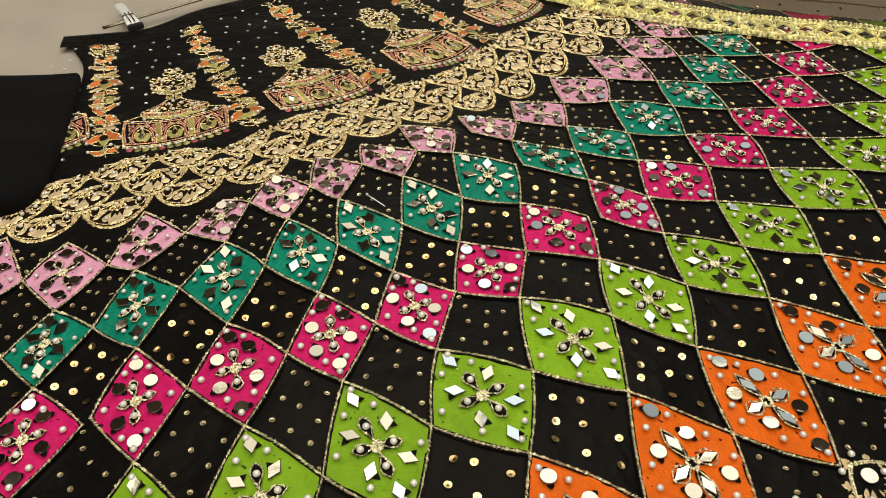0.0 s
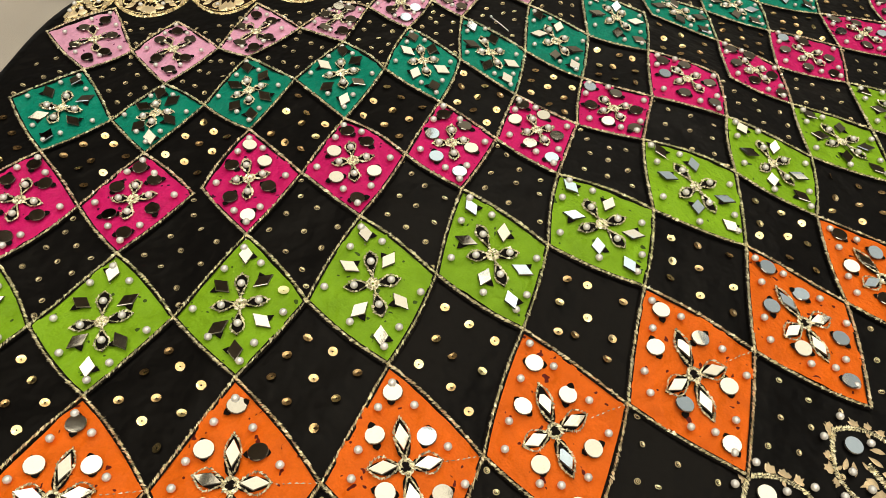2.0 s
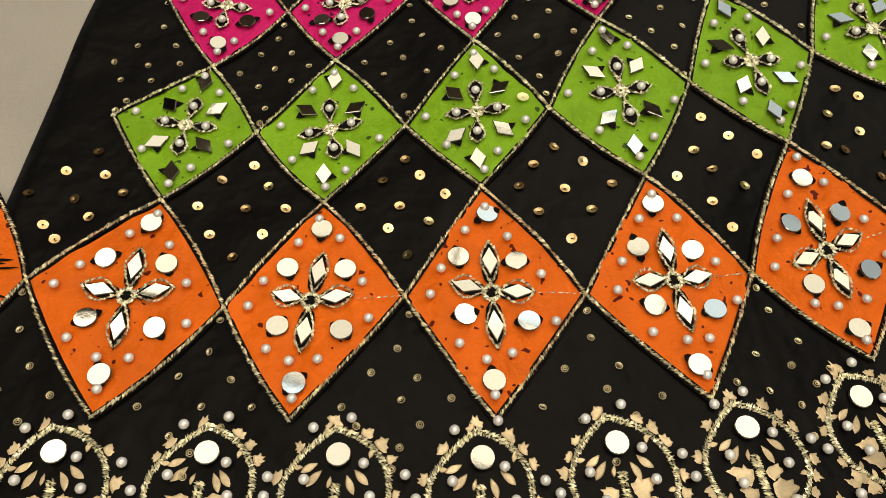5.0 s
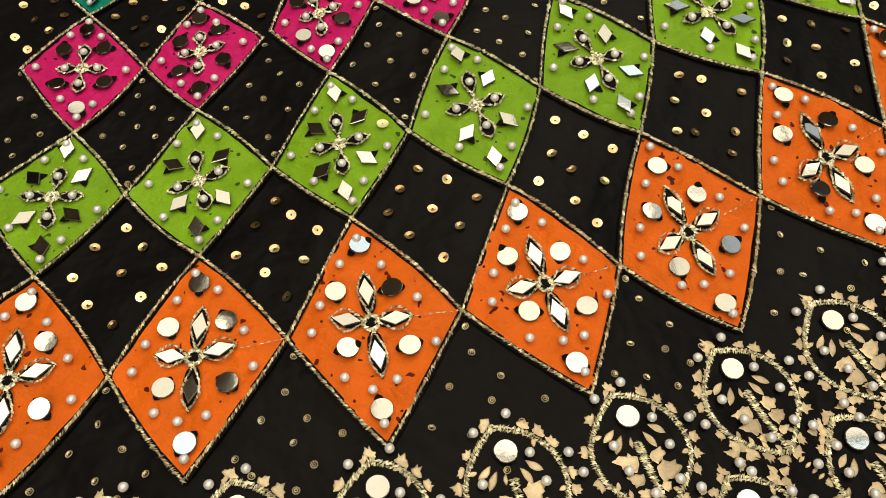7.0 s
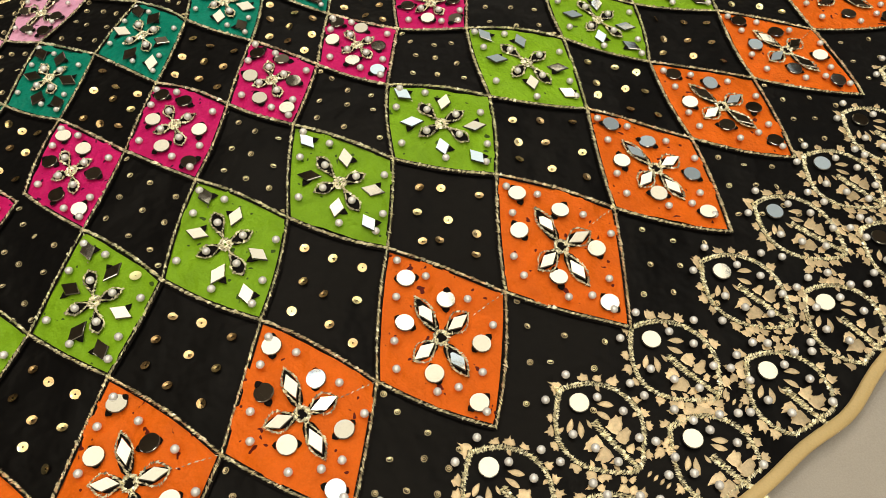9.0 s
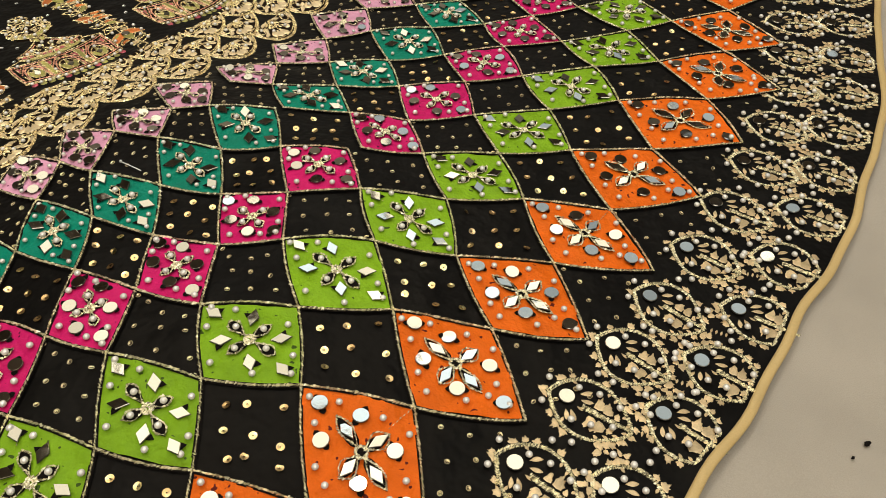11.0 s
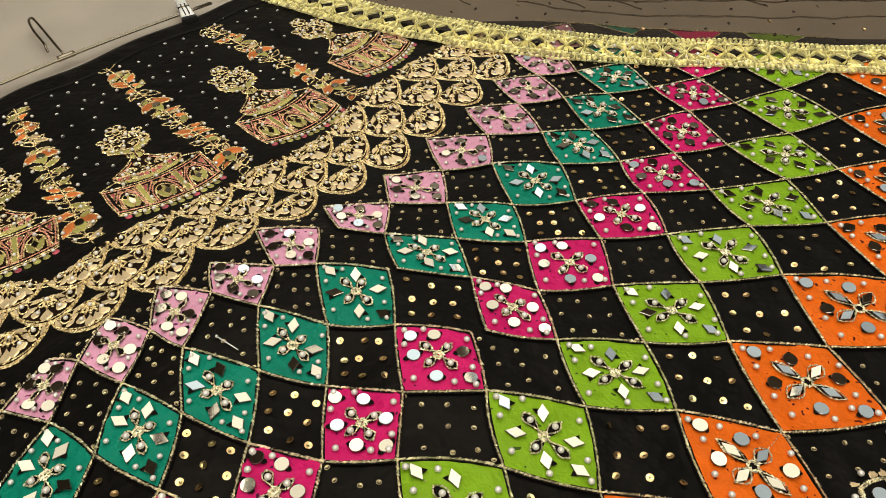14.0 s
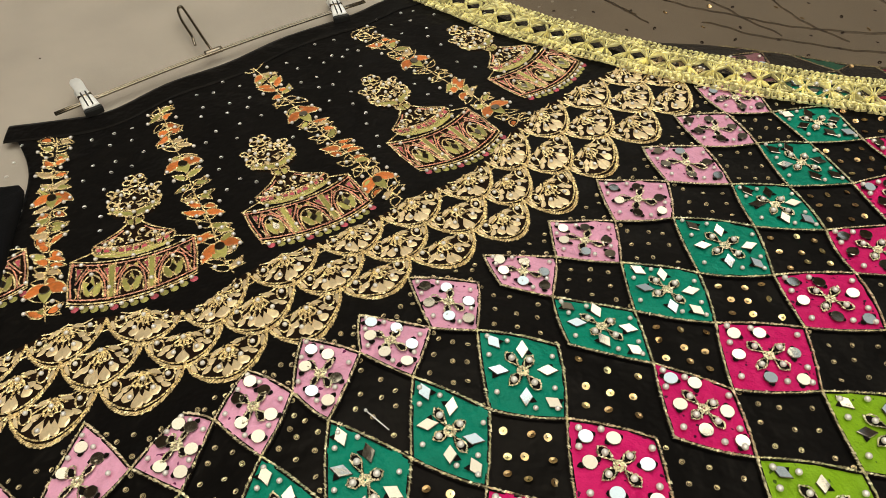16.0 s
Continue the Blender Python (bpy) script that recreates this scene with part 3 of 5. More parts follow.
def diamond(j, k):
    pt = Patch(TIP[j, k], TIP[j, k + 1], NEAR_CORNER.get((j, k), SIDE[j - 1, k]), SIDE[j, k])
    if j == 0:
        for c in (pt.t, pt.b, pt.l, pt.r):
            c[0] = max(c[0], -0.424 - 0.012 * max(0, c[1] - 0.1))
    material, colour = COLOURS[k]
    # silk applique, slightly puckered and pillowed
    n = 23
    g = np.linspace(-1, 1, n)
    s, t = np.meshgrid(g, g)
    p, q = (s + t) / 2, (s - t) / 2
    shrink = 0.965
    bow = 1 + 0.02 * rng.normal(0, 1) * (1 - s ** 2) * (1 - t ** 2)
    bow = bow * (1 + 0.05 * ((1 - t ** 2) * s ** 2 + (1 - s ** 2) * t ** 2))
    xy = pt.at(p * shrink * bow, q * shrink * bow)
    z = height(xy[..., 0], xy[..., 1]) + 0.0010 + 0.0007 * (1 - s ** 4) * (1 - t ** 4)
    ph = rng.uniform(0, 6, 4)
    z += 0.0005 * np.sin(5 * s + 3 * np.sin(2 * t + ph[0]) + ph[1]) + 0.0003 * np.sin(9 * t - 4 * s + ph[2])
    # the couching gathers the edges into small pleats
    z += 0.0003 + 0.0003 * (s ** 4 * np.sin(13 * t + ph[3]) + t ** 4 * np.sin(14 * s + ph[0]))
    z += 0.0003 * np.sin(11 * p + 2.5 * np.sin(3 * q + ph[1]) + ph[3]) * (1 - s ** 4) * (1 - t ** 4)
    verts = np.concatenate([xy, z[..., None]], -1).reshape(-1, 3)
    faces = [(a * n + b, a * n + b + 1, (a + 1) * n + b + 1, (a + 1) * n + b) for a in range(n - 1) for b in range(n - 1)]
    patch = part("diamond_patch", mesh_of("diamond_patch", verts, faces, material, smooth=True), skirt, colour + " silk diamond edged with gold cord")
    # couched cord round the edge
    heap, under = Heap(), Heap()
    corners = [(-1, 0), (0, 1), (1, 0), (0, -1), (-1, 0)]
    for (p0, q0), (p1, q1) in zip(corners, corners[1:]):
        e = np.linspace(0, 1, 14)
        wob = np.sin(e * math.pi) * (0.05 + 0.02 * rng.normal(0, 1))
        line = pt.at((p0 + (p1 - p0) * e) * (1 + wob), (q0 + (q1 - q0) * e) * (1 + wob))
        ribbon(under, line, 0.0035, 0.0018)
        stitches(heap, line, step=0.00092, long=0.0016, wide=0.00042, tall=0.0026, slant=0.66, lift=0.0023, jitter=0.30, lean=0.0004)
    part("cord_border", heap.mesh("cord_border", CORD), patch, "gold metal thread cord")
    part("edge_tape", under.mesh("edge_tape", BACKING), patch, "dark tape under the cord")
    if j == 16:
        return
    if j == 0:
        # this outermost patch is stained and overstitched with dark thread
        heap = Heap()
        for _ in range(26):
            x, y = pt.at(np.array(rng.uniform(-.75, .75)), np.array(rng.uniform(-.2, .75)))
            u = np.array([math.cos(pt.turn()), math.sin(pt.turn())]) * rng.uniform(.003, .009)
            leaf(heap, petal_ring((x, y) - u, (x, y) + u + rng.normal(0, .002, 2), rng.uniform(.0006, .0016), 6), lift=0.0024, tall=0.0001)
        part("dark_stitching", heap.mesh("dark_stitching", BACKING), patch, "dark stitched stains")
        return
    # flower of four looped petals
    heap, dark = Heap(), Heap()
    size = {0: .42, 1: .40, 2: .40, 3: .43, 4: .46}[k]
    for n_arm in range(4):
        a = n_arm * math.pi / 2 + rng.normal(0, 0.12) + (0.5 if k == 0 else 0)
        da, db = np.array([math.cos(a), math.sin(a)]), np.array([-math.sin(a), math.cos(a)])
        e = np.linspace(0, 1, 12)
        w = (0.075 if n_arm % 2 else 0.105) if k != 4 else 0.10
        for sgn in (1, -1):
            along, across = size * (0.12 + 0.88 * e), sgn * w * np.sin(math.pi * e ** (1.3 if n_arm % 2 or k == 4 else 2.0))
            line = pt.at(along * da[0] + across * db[0], along * da[1] + across * db[1])
            stitches(heap, line, step=0.0011, long=0.0012, wide=0.0005, tall=0.0020, lift=0.0040, jitter=0.45, lean=0.0004)
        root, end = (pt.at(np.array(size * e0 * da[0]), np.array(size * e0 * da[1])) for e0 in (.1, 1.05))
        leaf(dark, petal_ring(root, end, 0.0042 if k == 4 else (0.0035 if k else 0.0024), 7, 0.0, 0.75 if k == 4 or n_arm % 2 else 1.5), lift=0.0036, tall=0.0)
        if k == 4:
            x, y = pt.at(np.array(size * 0.6 * da[0]), np.array(size * 0.6 * da[1]))
            ox, oy = pt.at(np.array(0.0), np.array(0.0))
            part("petal_mirror", PETALGLASS, patch, "", tilted(x, y, 0.0037, math.atan2(y - oy, x - ox) - math.pi / 2, 0.045))
        elif k:
            x, y = pt.at(np.array(size * 0.66 * da[0]), np.array(size * 0.66 * da[1]))
            part("pearl", BEAD, patch, "", Matrix.Translation((x, y, float(height(x, y)) + 0.0048)))
    if k == 4:
        leaf(dark, pt.at(np.array(0.0), np.array(0.0)) + round_ring(0.0036, 12), lift=0.0037, tall=0.0)
    for r in (0.0034, 0.0042) if k == 4 else (0.0014, 0.0026, 0.0036):
        stitches(heap, pt.at(np.array(0.0), np.array(0.0)) + round_ring(r, 14), step=0.0012, long=0.0014, wide=0.0007, lift=0.0040, jitter=0.5)
    if k == 4 and rng.uniform() < .65:
        stitches(heap, pt.at(np.zeros(12), np.linspace(.52, .95, 12)), step=0.0032, long=0.0014, wide=0.0004, tall=0.0008, slant=0.1, lift=0.0030)
    if k == 3 and rng.uniform() < .5:
        stitches(heap, pt.at(np.linspace(-.55, -.92, 12), np.zeros(12)), step=0.0030, long=0.0013, wide=0.0004, tall=0.0008, slant=0.1, lift=0.0030)
    part("flower_cord", heap.mesh("flower_cord", CORD), patch, "four-petalled flower of gold thread")
    # mirrors
    for p0, q0 in ROUNDS.get(k, ()):
        x, y = pt.at(np.array(p0 + rng.normal(0, .02)), np.array(q0 + rng.normal(0, .02)))
        part("round_mirror", ROUND[k], patch, "", tilted(x, y, 0.0034, rng.uniform(0, 6), 0.065))
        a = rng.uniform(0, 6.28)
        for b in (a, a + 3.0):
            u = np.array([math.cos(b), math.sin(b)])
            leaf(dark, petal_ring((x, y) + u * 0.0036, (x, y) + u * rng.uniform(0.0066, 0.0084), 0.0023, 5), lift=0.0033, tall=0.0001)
    for p0, q0 in LOZENGES.get(k, ()):
        x, y = pt.at(np.array(p0 + rng.normal(0, .02)), np.array(q0 + rng.normal(0, .02)))
        ox, oy = pt.at(np.array(0.0), np.array(0.0))
        aim = math.atan2(y - oy, x - ox) + rng.normal(0, 0.16)
        part("lozenge_mirror", LOZENGE, patch, "", tilted(x, y, 0.0034, aim - math.pi / 2, 0.07))
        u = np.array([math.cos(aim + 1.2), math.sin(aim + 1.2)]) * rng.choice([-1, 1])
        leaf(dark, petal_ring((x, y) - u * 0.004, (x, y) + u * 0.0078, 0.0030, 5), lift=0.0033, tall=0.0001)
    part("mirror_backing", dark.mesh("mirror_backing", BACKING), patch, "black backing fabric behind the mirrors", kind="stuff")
    for p0, q0 in PEARLS[k]:
        x, y = pt.at(np.array(p0 + rng.normal(0, .02)), np.array(q0 + rng.normal(0, .02)))
        part("pearl", SMALLBEAD if k < 2 else BEAD, patch, "", Matrix.Translation((x, y, float(height(x, y)) + 0.0040)))


for j in range(1, 16):
    for k in range(5):
        diamond(j, k)
diamond(0, 4)
for k in range(4):
    diamond(16, k)

# ---- sequins on the black diamonds ----
SPOTS3 = [(a, b) for a in (-.5, 0, .5) for b in (-.5, 0, .5)]
seq_far = {True: Heap(), False: Heap()}
count = 0
places = []
for j in range(0, 15):
    for k in range(1, 6):
        lower = SIDE[j, k] if k < 5 else TIP[j, 5] * 0.5 + TIP[j + 1, 5] * 0.5 + 0.25 * (SIDE[j, 4] - SIDE[j, 3])
        cell = Patch(SIDE[j, k - 1], lower, TIP[j, k], TIP[j + 1, k])
        big = k in (2, 4)
        for s, t in SPOTS3 + ([] if big else [(.78, .78), (-.78, -.78)]):
            s, t = s * 1.12 + rng.normal(0, .06), t * 1.12 + rng.normal(0, .06)
            places.append((*cell.at(np.array((s + t) / 2), np.array((s - t) / 2)), big))
    for s, t in [(.75, .75), (.1, .75), (.75, .1), (.3, .3), (-.3, .8), (.8, -.3)]:
        cell = Patch(TIP[j, 0] * 0.5 + TIP[j + 1, 0] * 0.5 - 0.5 * (SIDE[j, 1] - SIDE[j, 0]), SIDE[j, 0], TIP[j, 0], TIP[j + 1, 0])
        places.append((*cell.at(np.array((s + t) / 2), np.array((s - t) / 2)), False))
for x, y, big in places:
    if x < -0.415:
        continue
    m = tilted(x, y, 0.0006, rng.uniform(0, 6), 0.20)
    if -0.18 < x < 0.28 and 0.12 < y < 0.56 and count < 300:
        part("sequin", BIGSEQ if big else RINGSEQ, skirt, "", m)
        count += 1
    else:
        v, f = sequin_parts(0.0028, 0.0005, 0.0005) if big else ring_sequin_parts(0.0020)
        mm = np.array(m)
        seq_far[big].add(v @ mm[:3, :3].T + mm[:3, 3], f)
part("sequin_scatter", seq_far[True].mesh("sequin_scatter", SEQUIN), skirt, "flat gold sequins sewn on black", kind="stuff")
part("ring_sequin_scatter", seq_far[False].mesh("ring_sequin_scatter", RINGGOLD), skirt, "small ringed gold sequins sewn on black", kind="stuff")

# ---- scalloped gold band under the hip ----
TOPC = resample(curve_through((-0.425, 0.575, -0.363, 0.608, -0.331, 0.631, -0.275, 0.647, -0.217, 0.647, -0.185, 0.687, -0.129, 0.721, -0.098, 0.745, -0.052, 0.785, -0.010, 0.815, 0.025, 0.873, 0.061, 0.918, 0.104, 0.958, 0.150, 0.995, 0.200, 1.030)), 0.002)
BOTC = resample(curve_through((-0.415, 0.490, -0.357, 0.509, -0.306, 0.519, -0.248, 0.538, -0.193, 0.555, -0.129, 0.585, -0.084, 0.629, -0.036, 0.666, 0.012, 0.703, 0.053, 0.743, 0.094, 0.781, 0.141, 0.837, 0.184, 0.878, 0.216, 0.920, 0.250, 0.970)), 0.002)
NSC = 13


def on_band(u, f):
    """Plan point at share u along the band and share f of its depth."""
    u, f = np.asarray(u, float), np.asarray(f, float)
    a = np.stack([np.interp(u * (len(TOPC) - 1), np.arange(len(TOPC)), TOPC[:, i]) for i in (0, 1)], -1)
    b = np.stack([np.interp(u * (len(BOTC) - 1), np.arange(len(BOTC)), BOTC[:, i]) for i in (0, 1)], -1)
    return a + (b - a) * f[..., None]


def scallop(uc, f0, df):
    def at(a, b):
        return on_band(uc + np.asarray(a, float) * 0.5 / NSC, f0 + np.asarray(b, float) * df)
    foil, cord, ground = Heap(), Heap(), Heap()
    a = np.linspace(-1, 1, 22)
    rim = np.cos(a * math.pi / 2) ** 0.62
    leaf(ground, np.vstack([at(a, 0.14 + 0.86 * rim), at(a[-2:0:-3], 0.10)]), lift=0.0002, tall=0.0001)
    for depth, long in ((1.0, .0019), (0.955, .0016), (0.87, .0012)):
        stitches(cord, at(a, 0.16 + (depth - 0.16) * rim), step=0.0011, long=long, wide=0.0008, tall=0.0016, jitter=0.35, lift=0.0009)
    # fan of pressed petals, the lower ones broad and pale
    for ang, reach, wide in ((-1.12, .68, .0032), (-.66, .73, .0043), (-.21, .75, .0045), (.21, .75, .0045), (.66, .73, .0043), (1.12, .68, .0032)):
        ang += rng.normal(0, 0.07)
        reach *= rng.uniform(.92, 1.05)
        tip = at(reach * 0.80 * math.sin(ang), 0.20 + reach * 0.92 * math.cos(ang))
        leaf(foil, petal_ring(at(0.30 * math.sin(ang), 0.20 + 0.32 * math.cos(ang)), tip, wide * rng.uniform(.85, 1.1), 8, rng.normal(0, 0.2), 1.6), lift=0.0012)
    # stitched heart of the fan
    for ang in np.linspace(-1.2, 1.2, 7):
        k = np.linspace(0, 1, 8)
        reach = .36 + .05 * rng.normal()
        stitches(cord, at(k * reach * math.sin(ang) + .03 * np.sin(5 * k), 0.14 + k * reach * math.cos(ang) * 1.05), step=0.0011, long=0.0016, wide=0.0007, tall=0.0016, jitter=0.5, lift=0.0016)
    for c0, r0 in ((-.14, .07), (.14, .07), (0, .09)):
        k = np.linspace(0, 6.3, 12)
        stitches(cord, at(c0 + r0 * np.cos(k), 0.36 + r0 * np.sin(k)), step=0.0011, long=0.0014, wide=0.0007, jitter=0.5, lift=0.0016)
    for sx in (-1, 1):
        # hooked scroll at each side, curling round a pearl
        k = np.linspace(0, 1, 18)
        turn = -0.6 + 5.2 * k
        r = 0.20 * (1 - 0.45 * k)
        stitches(cord, at(sx * (0.60 + r * np.cos(turn) * 0.85), 0.30 + r * np.sin(turn)), step=0.0010, long=0.0014, wide=0.0008, jitter=0.3, lift=0.0012)
        stitches(cord, at(sx * np.linspace(.10, .62, 10), 0.10 + 0.05 * np.sin(np.linspace(0, 3.1, 10))), step=0.0011, long=0.0014, wide=0.0007, jitter=0.3, lift=0.0012)
        leaf(foil, petal_ring(at(sx * .10, 0.14), at(sx * .46, 0.24 + rng.normal(0, .03)), 0.0024, 7, 0.5 * sx), lift=0.0012)
        leaf(foil, petal_ring(at(sx * .66, 0.58), at(sx * .42, 0.42), 0.0022, 7, 0.4 * sx), lift=0.0012)
        leaf(foil, petal_ring(at(sx * .86, 0.24), at(sx * .74, 0.50), 0.0018, 7, 0.4 * sx), lift=0.0012)
    piece = part("scallop", cord.mesh("scallop", DARKCORD), skirt, "scalloped cord outline with a fan of gold petals")
    part("brown_ground", ground.mesh("brown_ground", BROWN), piece, "dark brown net ground")
    part("fan_flower", foil.mesh("fan_flower", GOLDFOIL), piece, "fan of pressed gold petals")
    for a0, b0 in ((-.60, .30), (.60, .30), (0, .26), (-.26, .60), (.28, .56)):
        x, y = at(a0 + rng.normal(0, .02), b0 + rng.normal(0, .03))
        part("pearl", SMALLBEAD, piece, "", Matrix.Translation((x, y, float(height(x, y)) + 0.0026)))


for row in range(3):
    for i in range(NSC + 1):
        u = (i + 0.5 * (row % 2)) / NSC
        if 0.0 <= u <= 1.0:
            scallop(u, 0.0 + 0.30 * row, 0.40)
heap = Heap()
for i in range(NSC):
    e = np.linspace(0, 1, 16)
    stitches(heap, on_band((i + e - 0.0) / NSC, 0.02 + 0.10 * np.sin(math.pi * e)), step=0.0013, long=0.0018)
    stitches(heap, on_band((i + e - 0.0) / NSC, 0.08 + 0.10 * np.sin(math.pi * e)), step=0.0013, long=0.0018)
part("swag_cord", heap.mesh("swag_cord", DARKCORD), skirt, "double gold cord hanging in swags")


# ---- bell-shaped earring motifs and flower vines on the yoke ----
class Axis:
    """Plan frame from a top point to an end point: y runs down it from 0 to 1, x across in half-widths."""

    def __init__(self, a, b, half):
        self.a, self.d = np.array(a, float), np.array(b, float) - np.array(a, float)
        self.n = np.array([-self.d[1], self.d[0]]) / np.hypot(*self.d) * half

    def at(self, x, y):
        x, y = np.asarray(x, float), np.asarray(y, float)
        return self.a + x[..., None] * self.n + y[..., None] * self.d


def pearl_on(parent, xy, lift=0.0022):
    part("pearl", SMALLBEAD, parent, "", Matrix.Translation((xy[0], xy[1], float(height(*xy)) + lift)))


def earring_motif(a, b, half):
    ax = Axis(a, b, half)
    cord, rose, foil, ground = Heap(), Heap(), Heap(), Heap()
    flat = []

    def line(heap, xs, ys, step=0.0011, long=0.0015, wide=0.0007, tall=0.0015):
        stitches(heap, resample(ax.at(np.array(xs, float), np.array(ys, float)), 0.002), step=step, long=long, wide=wide, tall=tall, jitter=0.4, lift=0.0012)

    def curl(heap, cx, cy, r, a0, way, turns=5.4):
        c = np.linspace(0, turns, 22)
        q = r * (1 - c / (turns * 1.35))
        line(heap, cx + q * np.cos(a0 + way * c), cy + q * 0.36 * np.sin(a0 + way * c), long=0.0015, wide=0.0008)

    def patch(colour, pts, lift=.0012):
        flat.append((colour, ax.at(*np.array(pts, float).T), lift))

    def bow(x, w, sag):
        return sag * (1 - (np.asarray(x, float) / w) ** 2)
    # ground cloth under the crown, the shoulders and the base
    leaf(ground, ax.at(*np.array([(0, -.02), (.16, .02), (.18, .09), (.36, .15), (.44, .24), (.36, .33), (.16, .37), (-.16, .37), (-.36, .33), (-.44, .24), (-.36, .15), (-.18, .09), (-.16, .02)]).T), lift=0.0002, tall=0.0001)
    leaf(ground, ax.at(*np.array([(.14, .37), (.24, .46), (.60, .54), (.66, .60), (0, .68), (-.66, .60), (-.60, .54), (-.24, .46), (-.14, .37)]).T), lift=0.0002, tall=0.0001)
    xs = np.linspace(-1, 1, 11)
    leaf(ground, np.vstack([ax.at(xs, .625 + bow(xs, 1, .075)), ax.at(xs[::-1] * .98, .925 + bow(xs, 1, .075))]), lift=0.0002, tall=0.0001)
    # knob and crown
    th = np.linspace(0, 2 * math.pi, 20)
    for sx, cy in ((-.13, .055), (.13, .055), (-.07, .015), (.08, .015), (0, .075)):
        line(cord, sx + .075 * np.cos(th), cy + .024 * np.sin(th))
    patch(OLIVE, np.c_[.06 * np.cos(th[:-1]), .045 + .02 * np.sin(th[:-1])])
    th = np.linspace(math.radians(200), math.radians(-20), 40)
    line(cord, .44 * np.cos(th) * (1 + .05 * np.sin(9 * th)), .25 - .15 * np.sin(th))
    for sx in (-1, 1):
        for cx, cy, r, a0, way in ((.28, .155, .12, 2.6, 1), (.13, .175, .11, .5, -1), (.36, .235, .11, 1.2, -1), (.20, .255, .10, 3.6, 1), (.07, .235, .07, 0, 1), (.42, .13, .09, 3.0, 1), (.06, .14, .07, 1.5, 1), (.34, .30, .08, 2.0, 1), (.31, .20, .07, 4.0, -1)):
            curl(cord, sx * (cx + rng.normal(0, .01)), cy + rng.normal(0, .004), r, a0 if sx > 0 else math.pi - a0, way * sx)
        for cx, cy, dx, dy in ((.10, .12, .10, -.03), (.24, .21, .09, .035), (.06, .28, .10, -.02), (.34, .17, .08, -.03)):
            leaf(foil, petal_ring(ax.at(sx * cx, cy), ax.at(sx * (cx + dx), cy + dy), 0.0018, 6, 0.5), lift=0.0012)
        patch(OLIVE, [(sx * .03, .315), (sx * .22, .295), (sx * .40, .255), (sx * .42, .285), (sx * .24, .335), (sx * .03, .352)])
        line(cord, sx * np.linspace(0, .45, 8), (.305, .302, .295, .284, .272, .262, .25, .235))
        line(cord, sx * np.linspace(0, .43, 8), (.362, .358, .35, .338, .326, .312, .30, .29))
        # neck
        line(cord, sx * np.array((.14, .16, .12, .16, .24)), (.365, .39, .41, .43, .455))
        patch(OLIVE, [(sx * .02, .375), (sx * .12, .38), (sx * .10, .42), (sx * .02, .43)])
        # shoulders with scrolls
        line(cord, sx * np.array((.18, .27, .44, .58, .62)), (.43, .465, .505, .535, .545))
        line(rose, sx * np.array((.18, .30, .50)), (.46, .50, .535))
        for cx, cy, r, a0, way in ((.14, .475, .10, 2.0, 1), (.30, .515, .10, 2.4, 1), (.22, .53, .09, .4, -1), (.45, .535, .08, 2.6, 1), (.08, .53, .08, 1.0, 1), (.37, .55, .07, .5, -1)):
            curl(cord, sx * cx, cy + bow(cx, .7, .02), r, a0 if sx > 0 else math.pi - a0, way * sx, 4.6)
        line(cord, sx * np.array((.62, .67, .63)), (.545, .57, .60))
        # ends of the base
        line(cord, sx * np.array((.64, .97, 1.0, .98)), (.60, .635, .78, .925))
        line(rose, sx * np.array((.94, .96, .94)), (.655, .78, .905))
    # rim of small rose panels
    x = np.linspace(-.64, .64, 20)
    for y0 in (.545, .605):
        line(cord, x, y0 + bow(x, .64, .055))
    line(rose, x * .97, .558 + bow(x, .64, .055))
    for i in range(10):
        x0, x1 = -.60 + .12 * i, -.60 + .12 * i + .09 + rng.normal(0, .008)
        s0, s1 = bow(x0, .64, .055), bow(x1, .64, .055)
        patch(ROSE if i % 5 != 2 else OLIVE, [(x0, .563 + s0), (x1, .563 + s1), (x1 + rng.normal(0, .01), .592 + s1), (x0 + rng.normal(0, .01), .592 + s0)])
    patch(OLIVE, np.vstack([np.c_[x[::3], .612 + bow(x[::3], .64, .055)], np.c_[x[::-3], .635 + bow(x[::-3], .64, .055)]]))
    # base: bays with arched fans and a mirror, between olive columns
    x = np.linspace(-.98, .98, 26)
    for y0, heap in ((.632, cord), (.655, rose), (.905, rose), (.93, cord), (.948, cord)):
        line(heap, x, y0 + bow(x, 1, .075))
    edges = np.array((-.94, -.34, .30, .94)) + rng.normal(0, .02, 4)
    for k, (e0, e1) in enumerate(zip(edges, edges[1:])):
        w, m = (e1 - e0) / 2, (e0 + e1) / 2
        sag = float(bow(m, 1, .075))
        slope = -2 * m * .075

        def bay(u, y):
            u = np.asarray(u, float) * w * .9
            return m + u, np.asarray(y, float) + sag + slope * u * .9
        c = np.linspace(0, math.pi, 16)
        line(rose, *bay(.78 * np.cos(c), .885 - .19 * np.sin(c) ** .8))
        line(cord, *bay(.66 * np.cos(c), .885 - .155 * np.sin(c) ** .8), long=0.0014)
        for sx in (-1, 1):
            ring = petal_ring(ax.at(*bay(sx * .15, .885)), ax.at(*bay(sx * .55, .775)), half * .075, 7, .4 * sx)
            flat.append((OLIVE, ring, .0013))
            patch(ROSE, np.stack(bay([sx * .98, sx * .60, sx * .95], [.675, .685, .76]), -1))
            patch(ROSE if k != 1 else OLIVE, np.stack(bay([sx * .35, sx * .08, sx * .30], [.68, .688, .715]), -1))
            line(rose, *bay((sx * .98, sx * .30), (.79, .668)), long=0.0014)
